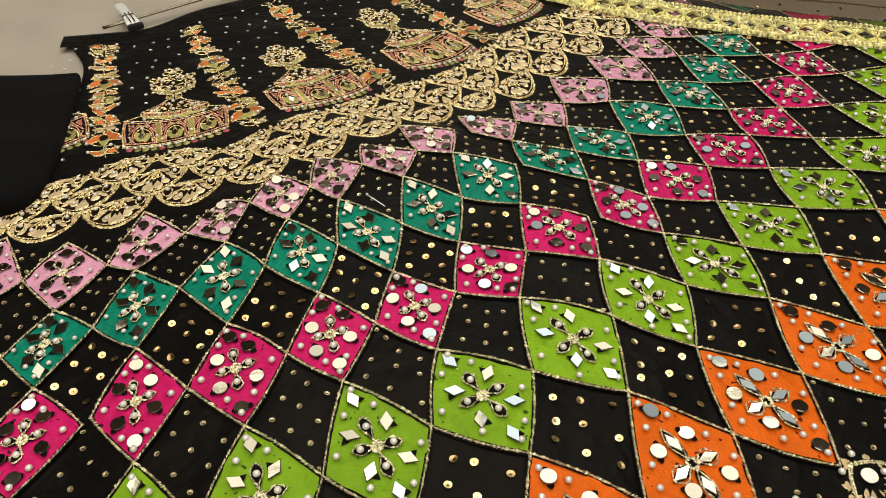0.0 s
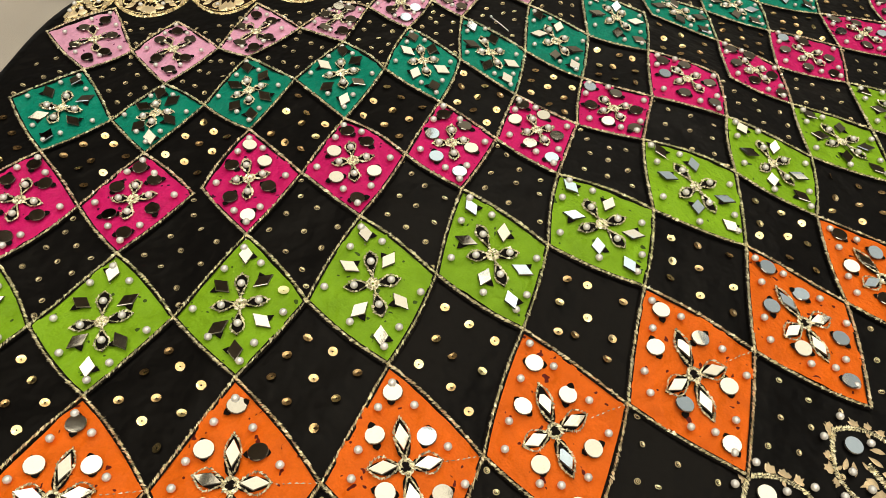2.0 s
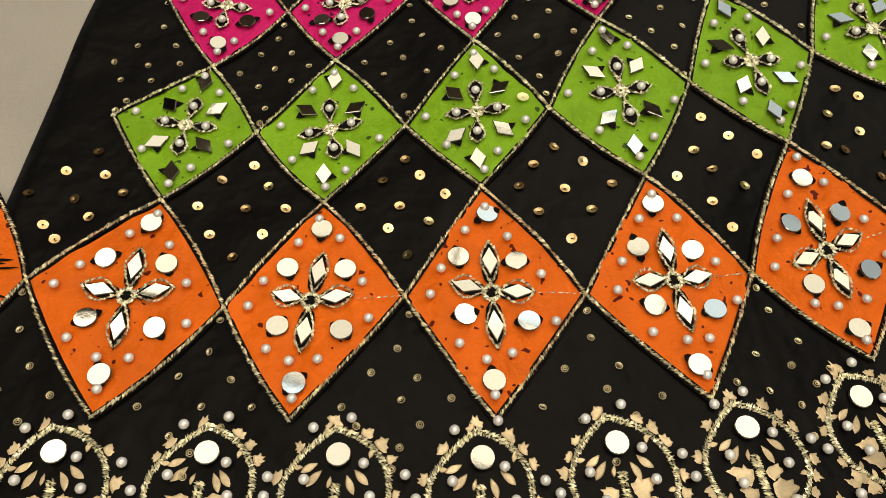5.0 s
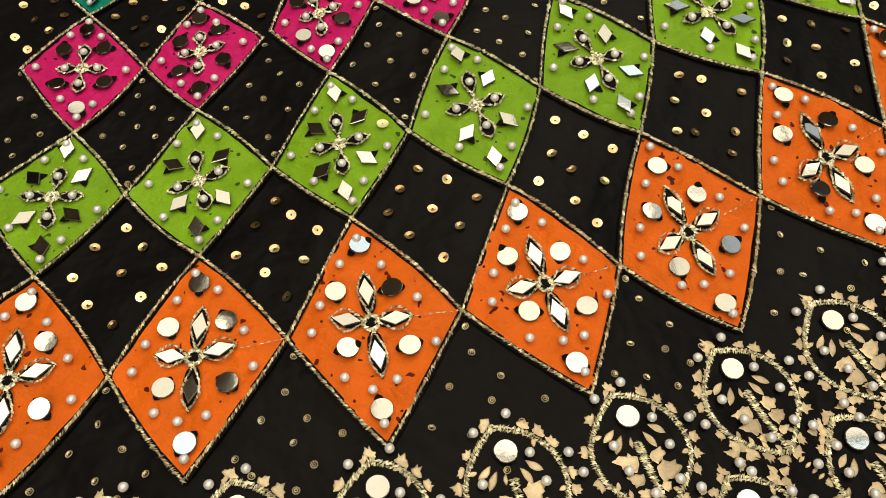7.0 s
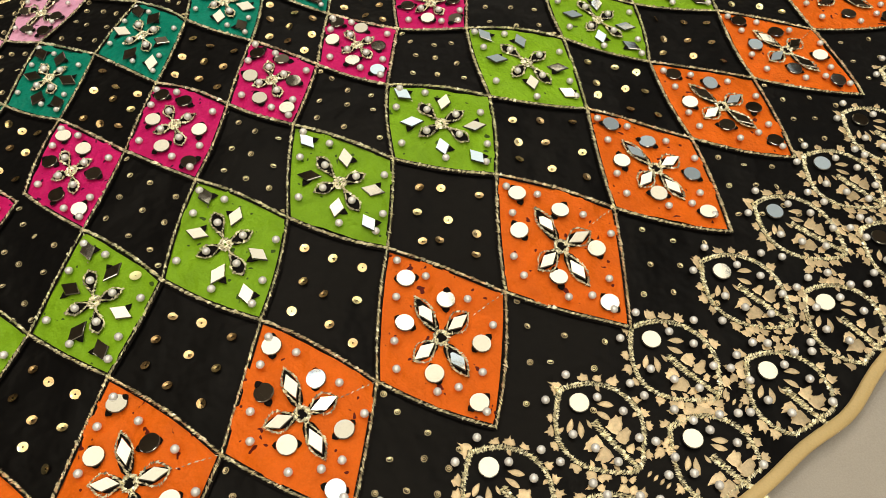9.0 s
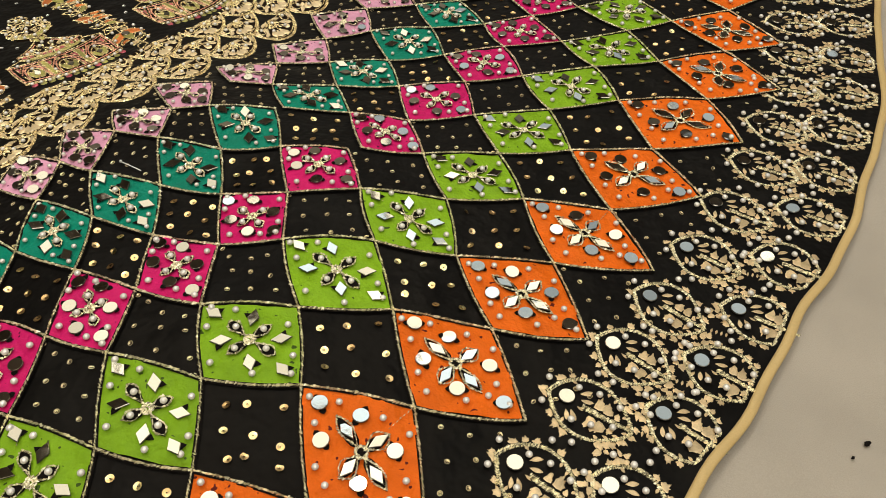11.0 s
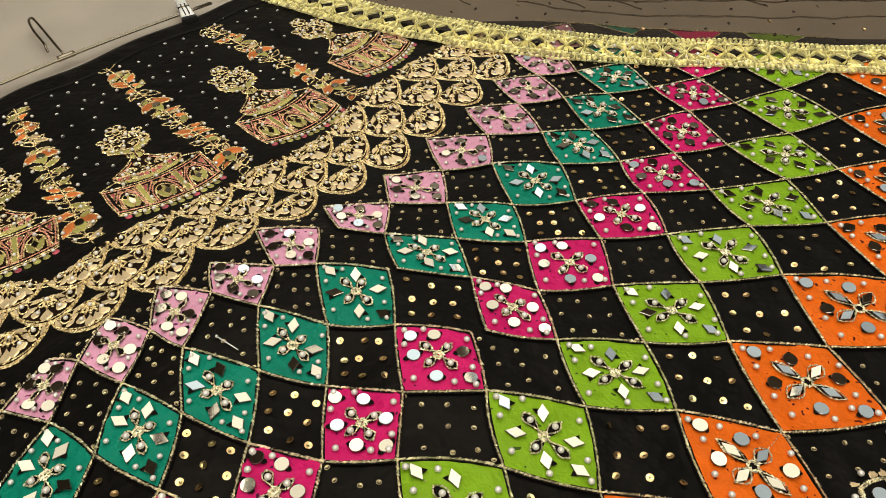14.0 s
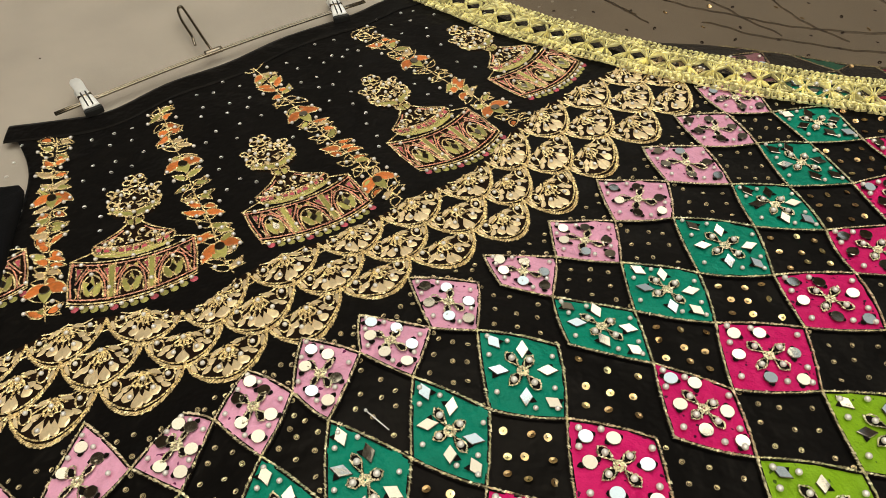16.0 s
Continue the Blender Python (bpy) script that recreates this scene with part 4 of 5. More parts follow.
            line(cord, *bay((sx * .97, sx * .85, sx * .97), (.82, .86, .895)), long=0.0014)
        patch(OLIVE, np.stack(bay([-.16, 0, .16, 0], [.80, .735, .80, .88]), -1), .0013)
        if k < 2:
            xc = e1
            s = float(bow(xc, 1, .075))
            patch(OLIVE, [(xc - .04, .66 + s), (xc + .04, .66 + s), (xc + .05, .70 + s), (xc + .03, .90 + s), (xc - .03, .90 + s), (xc - .05, .70 + s)], .0015)
            for d in (-.05, .05):
                line(cord, (xc + d, xc + d), (.65 + s, .91 + s), long=0.0014)
    piece = part("earring_motif", cord.mesh("earring_motif", DARKCORD), skirt, "bell earring motif in gold thread, olive and rose print")
    part("rose_thread", rose.mesh("rose_thread", ROSECORD), piece, "rose copper thread")
    part("brown_ground", ground.mesh("brown_ground", BROWN), piece, "dark brown net ground")
    rim = Heap()
    for colour, ring, lift in flat:
        leaf_part("printed_panel", ring, colour, piece, "", lift, 0.0003)
        stitches(rim, np.vstack([ring, ring[:1]]), step=0.0012, long=0.0011, wide=0.0004, tall=0.0014, jitter=0.4, lift=0.0014, lean=0.0003)
    part("panel_cord", rim.mesh("panel_cord", DARKCORD), piece, "fine gold thread round each panel")
    part("leaf_scroll", foil.mesh("leaf_scroll", GOLDFOIL), piece, "pressed gold leaf scroll")
    for c in (-.64, -.02, .62):
        x, y = ax.at(c, .82 + bow(c, 1, .075))
        part("lozenge_mirror", LOZENGE, piece, "", tilted(x, y, 0.0018, math.atan2(ax.d[1], ax.d[0]) + math.pi / 2 + rng.normal(0, .15), 0.08) @ Matrix.Scale(0.72, 4))
    for i in range(13):
        c = -1 + 2 * (i + .5) / 13
        pearl_on(piece, ax.at(c * .97, .965 + bow(c, 1, .075)))
        leaf_part("hanging_bead", ax.at(c * .97 + .03, .972 + bow(c, 1, .075)) + round_ring(.0034, 9), OLIVE if i % 4 else ROSE, piece)
    for x, y in ((0, .05), (-.2, .17), (.22, .16), (0, .21), (-.33, .28), (.3, .28), (-.42, .2), (.42, .2), (0, .33), (-.12, .49), (.14, .50), (-.34, .53), (.34, .53), (0, .58), (-.3, .61), (.32, .60), (-.55, .66), (0, .70), (.55, .66), (-.34, .90), (.30, .90), (-.12, .02), (.12, .03), (-.28, .12), (.30, .12), (-.08, .27), (.10, .14), (-.22, .34), (.22, .34), (0, .46), (-.45, .57), (.46, .57), (-.80, .68), (.80, .67), (-.64, .78), (.62, .78)):
        pearl_on(piece, ax.at(x + rng.normal(0, .015), y + rng.normal(0, .006)))


def vine(a, b):
    ax = Axis(a, b, 0.0235)
    cord = Heap()
    stitches(cord, ax.at(0.06 * np.sin(np.linspace(0, 20, 40)), np.linspace(0, 1, 40)), step=0.0014, long=0.0013)
    piece = part("flower_vine", cord.mesh("flower_vine", DARKCORD), skirt, "upright flower vine in orange print and gold thread")
    edge = Heap()
    for i, y in enumerate(np.linspace(0.02, 0.98, 29)):
        flower = min(abs(y - .40), abs(y - .88)) < 0.03
        bud = min(abs(y - .18), abs(y - .66)) < 0.035
        for sx in (-1, 1):
            if flower:
                ring = petal_ring(ax.at(-sx * .1, y - .035), ax.at(sx * .80, y + .012 + rng.normal(0, .01)), 0.0062, 8, 0.35 * sx)
            else:
                reach = rng.uniform(.42, .76)
                ring = petal_ring(ax.at(sx * rng.uniform(-.1, .12), y + rng.normal(0, .006)), ax.at(sx * reach, y + rng.choice([-.038, .030]) + rng.normal(0, .008)), rng.uniform(.0030, .0046), 7, rng.normal(0, .4))
            pick = rng.uniform()
            if flower or bud or pick > .50:
                tone = AMBER if flower or bud or pick > .86 else (OLIVE if pick < .74 else FOIL)
                inside = ring.mean(0) + (ring - ring.mean(0)) * (1.0 if flower else rng.uniform(.6, .95))
                leaf_part("petal", inside, tone, piece, "orange printed petal" if flower else "", 0.0008 + 0.0003 * rng.uniform())
            if flower or bud:
                vein = np.linspace(ring[0], ring[len(ring) // 2], 8)
                stitches(edge, vein[1:6], step=0.0012, long=0.0010, wide=0.0005)
            stitches(edge, np.vstack([ring, ring[:1]]), step=0.0011, long=0.0013, wide=0.0006, tall=0.0014, jitter=0.45)
            if not flower and (i + (sx > 0)) % 2:
                pearl_on(piece, ax.at(sx * rng.uniform(.25, .7), y + rng.normal(0, .01)))
        if flower:
            leaf_part("petal", petal_ring(ax.at(0, y - .035), ax.at(0, y + .045), 0.0055, 8), OLIVE, piece, "", 0.0014)
            part("round_mirror", ROUND[1], piece, "", tilted(*ax.at(0, y - .01), 0.0018, 0.0, 0.08))
            for sx in (-.7, .7):
                pearl_on(piece, ax.at(sx, y + .01))
    part("petal_cord", edge.mesh("petal_cord", DARKCORD), piece, "gold thread outlines")


EARS = (((-.475, .790), (-.412, .642), .054), ((-.322, .816), (-.272, .655), .053), ((-.217, .874), (-.128, .731), .0525), ((-.118, .976), (-.005, .836), .050), ((-.030, 1.077), (.090, .960), .047))
VINES = (((-.421, .877), (-.340, .638), .026), ((-.331, .926), (-.197, .681), .026), ((-.245, .998), (-.067, .774), .026), ((-.139, 1.077), (.043, .895), .026))
for a, b, half in EARS:
    earring_motif(a, np.array(a) + 0.97 * (np.array(b) - np.array(a)), half)
for a, b, _ in VINES:
    vine(a, b)

# small sequins over the black yoke
heap = Heap()


def clear_of_motifs(x, y):
    for (ax0, ay0), (bx0, by0), reach in EARS + VINES:
        dx, dy = bx0 - ax0, by0 - ay0
        s = ((x - ax0) * dx + (y - ay0) * dy) / (dx * dx + dy * dy)
        if -.08 < s < 1.08:
            off = abs((x - ax0) * dy - (y - ay0) * dx) / math.hypot(dx, dy)
            # the bells are narrow at the crown and wide at the base
            if off < (reach if reach < .04 else np.interp(s, (0, .1, .35, .42, .6, .66), (.016, .028, .030, .022, .044, reach + .008))):
                return False
    return True


for i in range(-40, 60):
    for j in range(-40, 60):
        x, y = -.2 + .0235 * (i + .5 * (j % 2)) * .92 - .0235 * j * .38, .85 + .0235 * j * .80 + .0235 * i * .45
        x, y = x + rng.normal(0, .0028), y + rng.normal(0, .0028)
        low = np.interp(x, TOPC[:, 0], TOPC[:, 1]) + .006
        high = np.interp(x, WAIST[:, 0], WAIST[:, 1]) - .036
        if not (-.47 < x < .12 and low < y < high) or not clear_of_motifs(x, y):
            continue
        v, f = ring_sequin_parts(0.0020)
        mm = np.array(tilted(x, y, 0.0006, rng.uniform(0, 6), 0.15))
        heap.add(v @ mm[:3, :3].T + mm[:3, 3], f)
part("yoke_sequin_scatter", heap.mesh("yoke_sequin_scatter", SILVERSEQ), skirt, "tiny ringed sequins on the black yoke", kind="stuff")

# ---- paisley border along the hem ----
ROW1 = np.array(((-0.395, 0.004), (-0.331, 0.013), (-0.266, 0.027), (-0.209, 0.038), (-0.147, 0.050), (-0.090, 0.069), (-0.033, 0.089), (0.021, 0.118), (0.075, 0.147), (0.123, 0.178), (0.177, 0.217), (0.225, 0.257), (0.272, 0.293), (0.316, 0.330), (0.366, 0.373), (0.413, 0.417), (0.462, 0.462), (0.504, 0.513), (0.544, 0.565), (0.580, 0.620), (0.613, 0.677), (0.641, 0.737), (0.666, 0.798), (0.691, 0.859)))
ROW2 = np.array(((-0.360, -0.055), (-0.300, -0.042), (-0.240, -0.028), (-0.175, -0.012), (-0.110, 0.004), (-0.045, 0.029), (0.019, 0.053), (0.075, 0.086), (0.129, 0.119), (0.182, 0.152), (0.231, 0.190), (0.284, 0.231), (0.329, 0.267), (0.377, 0.305), (0.424, 0.349), (0.472, 0.395), (0.516, 0.444), (0.557, 0.496), (0.597, 0.548), (0.635, 0.602), (0.668, 0.660), (0.699, 0.718), (0.728, 0.777), (0.759, 0.835)))
LEAF = np.array([(-3, -13), (6, -10), (14, -5), (21, 4), (23.5, 16), (20, 28), (12, 38), (1, 47), (-12, 39), (-21, 27), (-23, 13), (-18, 2), (-10, -7)]) / 1000


HEMFINE = resample(HEMLINE, 0.004)
HEMSIDE = np.gradient(HEMFINE, axis=0)
HEMSIDE = np.stack([-HEMSIDE[:, 1], HEMSIDE[:, 0]], -1) / np.hypot(*HEMSIDE.T)[:, None]


def within_hem(xy, room=0.011):
    i = np.argmin(np.hypot(*(HEMFINE - xy).T))
    return float((xy - HEMFINE[i]) @ HEMSIDE[i]) > room


def crown_ring(c, along, out, size):
    """Outline of a torn-looking printed leaf that grows from an outline at c, with two or three prongs."""
    pts = np.array([(-.55, 0), (-.75, .38), (-.42, .42), (-.50, .95), (-.12, .62), (.08, 1.15), (.26, .60), (.66, .86), (.50, .36), (.80, .20), (.50, 0), (0, -.10)])
    pts = pts * rng.uniform(.6, 1.25, pts.shape) * size * (rng.choice([-1, 1]), 1)
    pts = 1.12 * (.74 * pts + .13 * np.roll(pts, 1, axis=0) + .13 * np.roll(pts, -1, axis=0))
    pts = curve_through(np.vstack([pts, pts[:1]]).ravel(), 2)[:-1]
    return c + np.outer(pts[:, 0], along) + np.outer(pts[:, 1], out)


def paisley(x, y, out, scale, fill):
    """One leaf-shaped motif: out is the heading towards the hem."""
    d = np.array([math.cos(out), math.sin(out)])
    w = np.array([-d[1], d[0]])

    def at(a, b):
        a, b = np.asarray(a, float) * scale, np.asarray(b, float) * scale
        return np.array([x, y]) + a[..., None] * w + b[..., None] * d
    cord, foil = Heap(), Heap()

    def print_leaf(ring):
        if within_hem(ring.mean(0)):
            leaf(foil, ring, tall=0.0001)
    ring = curve_through(np.vstack([LEAF, LEAF[:1]]).ravel(), 6)
    wob = 1 + .03 * np.sin(np.linspace(0, 2 * math.pi, len(ring)) * 2 + rng.uniform(0, 6))
    ring = ring * wob[:, None]
    keep = np.array([within_hem(c, .010) for c in at(ring[:, 0], ring[:, 1])])
    if not keep.all():
        # the outline flattens where it meets the hem
        for n in np.where(~keep)[0]:
            while not within_hem(at(*ring[n]), .010):
                ring[n] = ring[n] * .97
    # two rows of couched thread make the outline
    stitches(cord, at(ring[:, 0], ring[:, 1]), step=0.0010, long=0.0016, wide=0.0005, tall=0.0018, jitter=0.4, slant=0.9, lean=0.0004)
    stitches(cord, at(ring[:, 0] * .95, .001 + ring[:, 1] * .95), step=0.0010, long=0.0012, wide=0.0005, tall=0.0016, jitter=0.4, slant=1.1, lean=0.0004)
    # tapering stem of cross stitches
    stem = np.linspace(0, 1, 10)
    for off in (-.0009, .0009):
        stitches(cord, at(off * (1.2 - stem) + .002 * stem ** 2, .0125 + .033 * stem), step=0.0009, long=0.0017, wide=0.0005, tall=0.0020, slant=1.2, jitter=.3, lean=0.0004)
    # narrow petals fanned below the mirror, lobed leaves further down the stem
    for ang, r0, r1, wide in ((-1.25, .009, .0165, .0017), (-.80, .0088, .0170, .0018), (-.30, .0085, .0120, .0010), (.50, .0085, .0160, .0017), (.98, .009, .0170, .0018)):
        ang += rng.normal(0, .05)
        a0 = np.array([math.sin(ang), math.cos(ang)])
        print_leaf(petal_ring(at(*(a0 * r0 + (0, .001))), at(*(a0 * r1 + (0, .003))), wide * scale, 8, rng.normal(0, .2), 1.15))
    for b, reach in ((.0225, .0125), (.0295, .0135), (.036, .0085)):
        for sx in (-1, 1):
            print_leaf(lobed_ring(at(sx * .0030, b), at(sx * (reach + rng.normal(0, .0008)), b - .0022 + rng.normal(0, .001))))
    # torn leaves along the outside of the outline, small teeth within it
    q = resample(ring[:-2], 0.0072)
    mid = np.array([0, .014])
    tang = np.gradient(q, axis=0)
    pearls = []
    for i, (c, tt) in enumerate(zip(q, tang)):
        u = (c - mid) / np.hypot(*(c - mid))
        tt = tt / np.hypot(*tt)
        if i % 4 == 1 and c[1] < 0.036:
            pearls.append(c + u * .0058)
            continue
        if rng.uniform() < .86:
            out_dir = at(*u) - at(0, 0)
            print_leaf(crown_ring(at(*(c + u * .0012)), (at(*tt) - at(0, 0)) / scale, out_dir / scale, rng.uniform(.0034, .0052)))
        if i % 2 or c[1] > .03:
            print_leaf(petal_ring(at(*(c - u * .0014 - tt * .001)), at(*(c - u * .0048 + tt * .0012)), .0012 * scale, 5))
    # leaf sprigs filling the gaps between motifs
    for b, sx in ((.044, 1), (.038, -1)) if fill else ((-.006, 1),):
        c = np.array([sx * .0205, b])
        for ang in rng.uniform(0, 6.28) + np.array((0, 1.7, 3.1, 4.6)):
            v = np.array([math.cos(ang), math.sin(ang)])
            print_leaf(lobed_ring(at(*(c + .0012 * v)), at(*(c + rng.uniform(.0060, .0085) * v))))
        pearls.append(c + (0, .008))
    # a ladder of short bars past the tip
    for n in range(4 if fill else 0):
        c = np.array([.004 + .0011 * n, .0505 + .0034 * n])
        print_leaf(petal_ring(at(*(c - (.0022, -.0006))), at(*(c + (.0022, -.0006))), .0009, 6, 0, 1))
    piece = part("paisley_motif", cord.mesh("paisley_motif", CORD), skirt, "leaf-shaped gold cord motif with printed leaves, pearls, mirror")
    part("leaf_print", foil.mesh("leaf_print", FOIL), piece, "cream gold printed leaves")
    mx, my = at(0.0, 0.0)
    part("round_mirror", ROUND[4], piece, "", tilted(mx, my, 0.0014, 0.0, 0.05))
    for a0, b0 in [(.0105, .0035), (-.0135, .0115), (.0145, .0175), (-.0100, .0240), (.0125, .0335), (-.0030, .0365)] + pearls:
        px, py = at(a0 + rng.normal(0, .0008), b0)
        if not within_hem(np.array([px, py])):
            continue
        part("pearl", BEAD, piece, "", Matrix.Translation((px, py, float(height(px, py)) + 0.0026)))


for row in (ROW1, ROW2):
    t = np.gradient(row, axis=0)
    for (x, y), (tx, ty) in zip(row, t):
        paisley(x, y, math.atan2(-tx, ty) + rng.normal(-0.02, 0.05), 1.0, row is ROW1)

# ---- sheer net scarf with a gold lace edge, laid over the skirt's far side ----
LACELINE = resample(curve_through((-0.075, 1.175, -0.030, 1.137, 0.066, 1.066, 0.159, 1.016, 0.265, 0.969, 0.367, 0.937, 0.470, 0.916, 0.600, 0.883, 0.742, 0.862)), 0.002)
LACEWIDE = 0.060


def cover(x, y):
    return height(x, y) + 0.0035


def lace_strip(heap, line, wide):
    """Openwork gold lace: looped edges and a middle of fanned threads round eye-shaped holes."""
    t = np.gradient(line, axis=0)
    t /= np.hypot(*t.T)[:, None]
    nrm = np.stack([-t[:, 1], t[:, 0]], -1)
    s = np.r_[0, np.cumsum(np.hypot(*np.diff(line, axis=0).T))]

    def at(d, o):
        d, o = np.asarray(d, float), np.asarray(o, float)
        p = np.stack([np.interp(d, s, line[:, i]) for i in (0, 1)], -1)
        m = np.stack([np.interp(d, s, nrm[:, i]) for i in (0, 1)], -1)
        return p + m * o[..., None]
    h = wide / 2
    total = s[-1]
    def strand(d0, o0, d1, o1, wide, tall=0.0016, lift=0.0010):
        leaf(heap, petal_ring(at(np.clip(d0, 0, total), o0), at(np.clip(d1, 0, total), o1), wide, 5, rng.normal(0, .3), 1.0), lift + rng.uniform(0, .0008), tall, rise=cover)
    for edge in (-1, 1):
        # crocheted border: rounded bars, chained along both sides
        for d in np.arange(0.002, total - 0.002, 0.0058):
            k = rng.normal(0, .0009, 4)
            strand(d + k[0] - .001, edge * h * .60, d + k[1] + .0008, edge * h * 1.0, .0012, .0024)
            strand(d + .0026 + k[2], edge * h * .66, d + .0018 + k[3], edge * h * .97, .0010, .0024)
            strand(d - .002, edge * h * (.98 + k[0] * 20), d + .0042, edge * h * (.96 + k[1] * 20), .0011, .0024)
            strand(d - .002, edge * h * .74, d + .0042, edge * h * .80, .0009, .0026)
        for o in (.56, .63):
            for d in np.arange(0, total - .004, .0044):
                strand(d - .0008, edge * h * (o + rng.normal(0, .01)), d + .0052, edge * h * (o + .035 * rng.choice([-1, 1])), .0010, .0022)
    # middle: bundles of thread fanned from knots, leaving eye-shaped holes between them
    period = 0.0230
    for d in np.arange(period / 2, total, period):
        d = d + rng.normal(0, .0016)
        for edge in (-1, 1):
            for lean in np.linspace(-.0145, .0145, 13) + rng.normal(0, .0010, 13):
                strand(d + lean * .12, edge * h * .04, d + lean, edge * h * (.58 - 6 * abs(lean)), rng.uniform(.0005, .0009), rng.uniform(.0010, .0034))
            strand(d, edge * h * .10, d + period * .5, edge * h * .36, .0014, .0016)
            for _ in range(3):
                strand(d + rng.uniform(-.012, .012), edge * h * rng.uniform(.30, .50), d + rng.uniform(-.012, .012), edge * h * rng.uniform(.40, .62), .0008, .0020)
            strand(d, edge * h * .10, d - period * .5, edge * h * .40, .0010, .0016)
        for c in np.linspace(0, math.pi, 4, endpoint=False):
            strand(d - .0035 * math.cos(c), -.0035 * math.sin(c), d + .0035 * math.cos(c), .0035 * math.sin(c), .0012, .0034, .0016)


scarf = thing("net_scarf", 0.35, 1.1, "sheer dark net scarf with gold lace edge over the skirt", "scarf")
# the net lies on the lace's far half and on over the surface
ns, nw = 120, 60
q = LACELINE[np.linspace(0, len(LACELINE) - 1, ns).astype(int)]
outward = np.stack([np.linspace(.25, .22, ns), np.linspace(.95, .97, ns)], -1)
w = np.linspace(0, 1, nw)[:, None, None] ** 1.4 * 1.5
g = q[None] + w * outward[None]
gz = cover(g[..., 0], g[..., 1]) + 0.0004 + np.minimum(w[..., 0] * 8, 1) * (0.0035 + 0.0022 * np.sin(23 * g[..., 0] + 9 * g[..., 1] + 2 * np.sin(7 * g[..., 1])) + 0.0012 * np.sin(47 * g[..., 0] - 31 * g[..., 1]))
verts = np.concatenate([g, gz[..., None]], -1).reshape(-1, 3)
faces = [(i * ns + j, i * ns + j + 1, (i + 1) * ns + j + 1, (i + 1) * ns + j) for i in range(nw - 1) for j in range(ns - 1)]
part("net", mesh_of("net", verts, faces, NET, smooth=True), scarf, "see-through dark net")
heap = Heap()
lace_strip(heap, LACELINE, LACEWIDE)
part("lace_border", heap.mesh("lace_border", LACE), scarf, "openwork pale gold lace edging")
heap = Heap()
SIDELINE = resample(curve_through((.742, .868, .752, .90, .765, .96, .79, 1.08, .82, 1.25, .86, 1.5)), 0.002)
lace_strip(heap, SIDELINE, LACEWIDE * 0.75)
part("side_lace_border", heap.mesh("side_lace_border", LACE), scarf, "openwork pale gold lace edging")
# sequins sewn in loose rows: most show their dark back, a few catch the light
bright, dark = Heap(), Heap()
for a in np.arange(-.02, .76, .036):
    for b in np.arange(.032, .95, .036):
        x = a + .22 * b + rng.normal(0, .005)
        y = float(np.interp(a, LACELINE[:, 0], LACELINE[:, 1])) + b + .018 * (round(a / .036) % 2) + rng.normal(0, .005)
        lit = rng.uniform() < .22
        v, f = sequin_parts(.0028 if lit else .0020, 0.0005, 0.0008)
        m = np.array(Matrix.Translation((x, y, float(cover(x, y)) + 0.009)) @ Matrix.Rotation(rng.normal(0, .25), 4, "X") @ Matrix.Rotation(rng.normal(0, .25), 4, "Y"))
        (bright if lit else dark).add(v @ m[:3, :3].T + m[:3, 3], f)
part("net_sequin_scatter", bright.mesh("net_sequin_scatter", SEQUIN), scarf, "gold sequins scattered on net", kind="stuff")
part("dark_sequin_scatter", dark.mesh("dark_sequin_scatter", BROWN), scarf, "dark backs of sequins on net", kind="stuff")
# creases, where the net lies double
for pts in ((.02, 1.25, .10, 1.16, .16, 1.10, .19, 1.06), (.10, 1.30, .20, 1.17, .28, 1.09, .33, 1.03), (.30, 1.30, .31, 1.18, .36, 1.06, .40, 1.02), (.25, 1.06, .36, 1.01, .50, .98, .70, .95), (.55, 1.2, .60, 1.08, .68, 1.0), (.05, 1.22, .13, 1.13, .18, 1.08), (.42, 1.22, .46, 1.10, .55, 1.0), (.20, 1.12, .34, 1.05, .52, 1.02, .72, .99)):
    line = resample(curve_through(pts), 0.004)
    t = np.gradient(line, axis=0)
    nrm = np.stack([-t[:, 1], t[:, 0]], -1) / np.hypot(*t.T)[:, None]
    reach = np.arange(len(line))
    line = line + nrm * (0.0022 * np.sin(.17 * reach + 3 * np.sin(.07 * reach)) + 0.0006 * np.sin(.9 * reach))[:, None]
    rows = []
    thin = np.sin(np.linspace(0.05, math.pi - 0.05, len(line)))[:, None] * (0.6 + 0.4 * np.sin(np.linspace(0, 17, len(line))))[:, None]
    for off, up in ((-.0014, .0), (-.0005, .002), (.0005, .002), (.0014, .0)):
        e = line + nrm * off * thin
        rows.append(np.c_[e, cover(*e.T) + 0.0085 + up])
    m = len(line)
    part("crease", mesh_of("crease", np.vstack(rows), [(r * m + i, r * m + i + 1, (r + 1) * m + i + 1, (r + 1) * m + i) for r in range(3) for i in range(m - 1)], NET, smooth=True), scarf, "doubled fold of net")


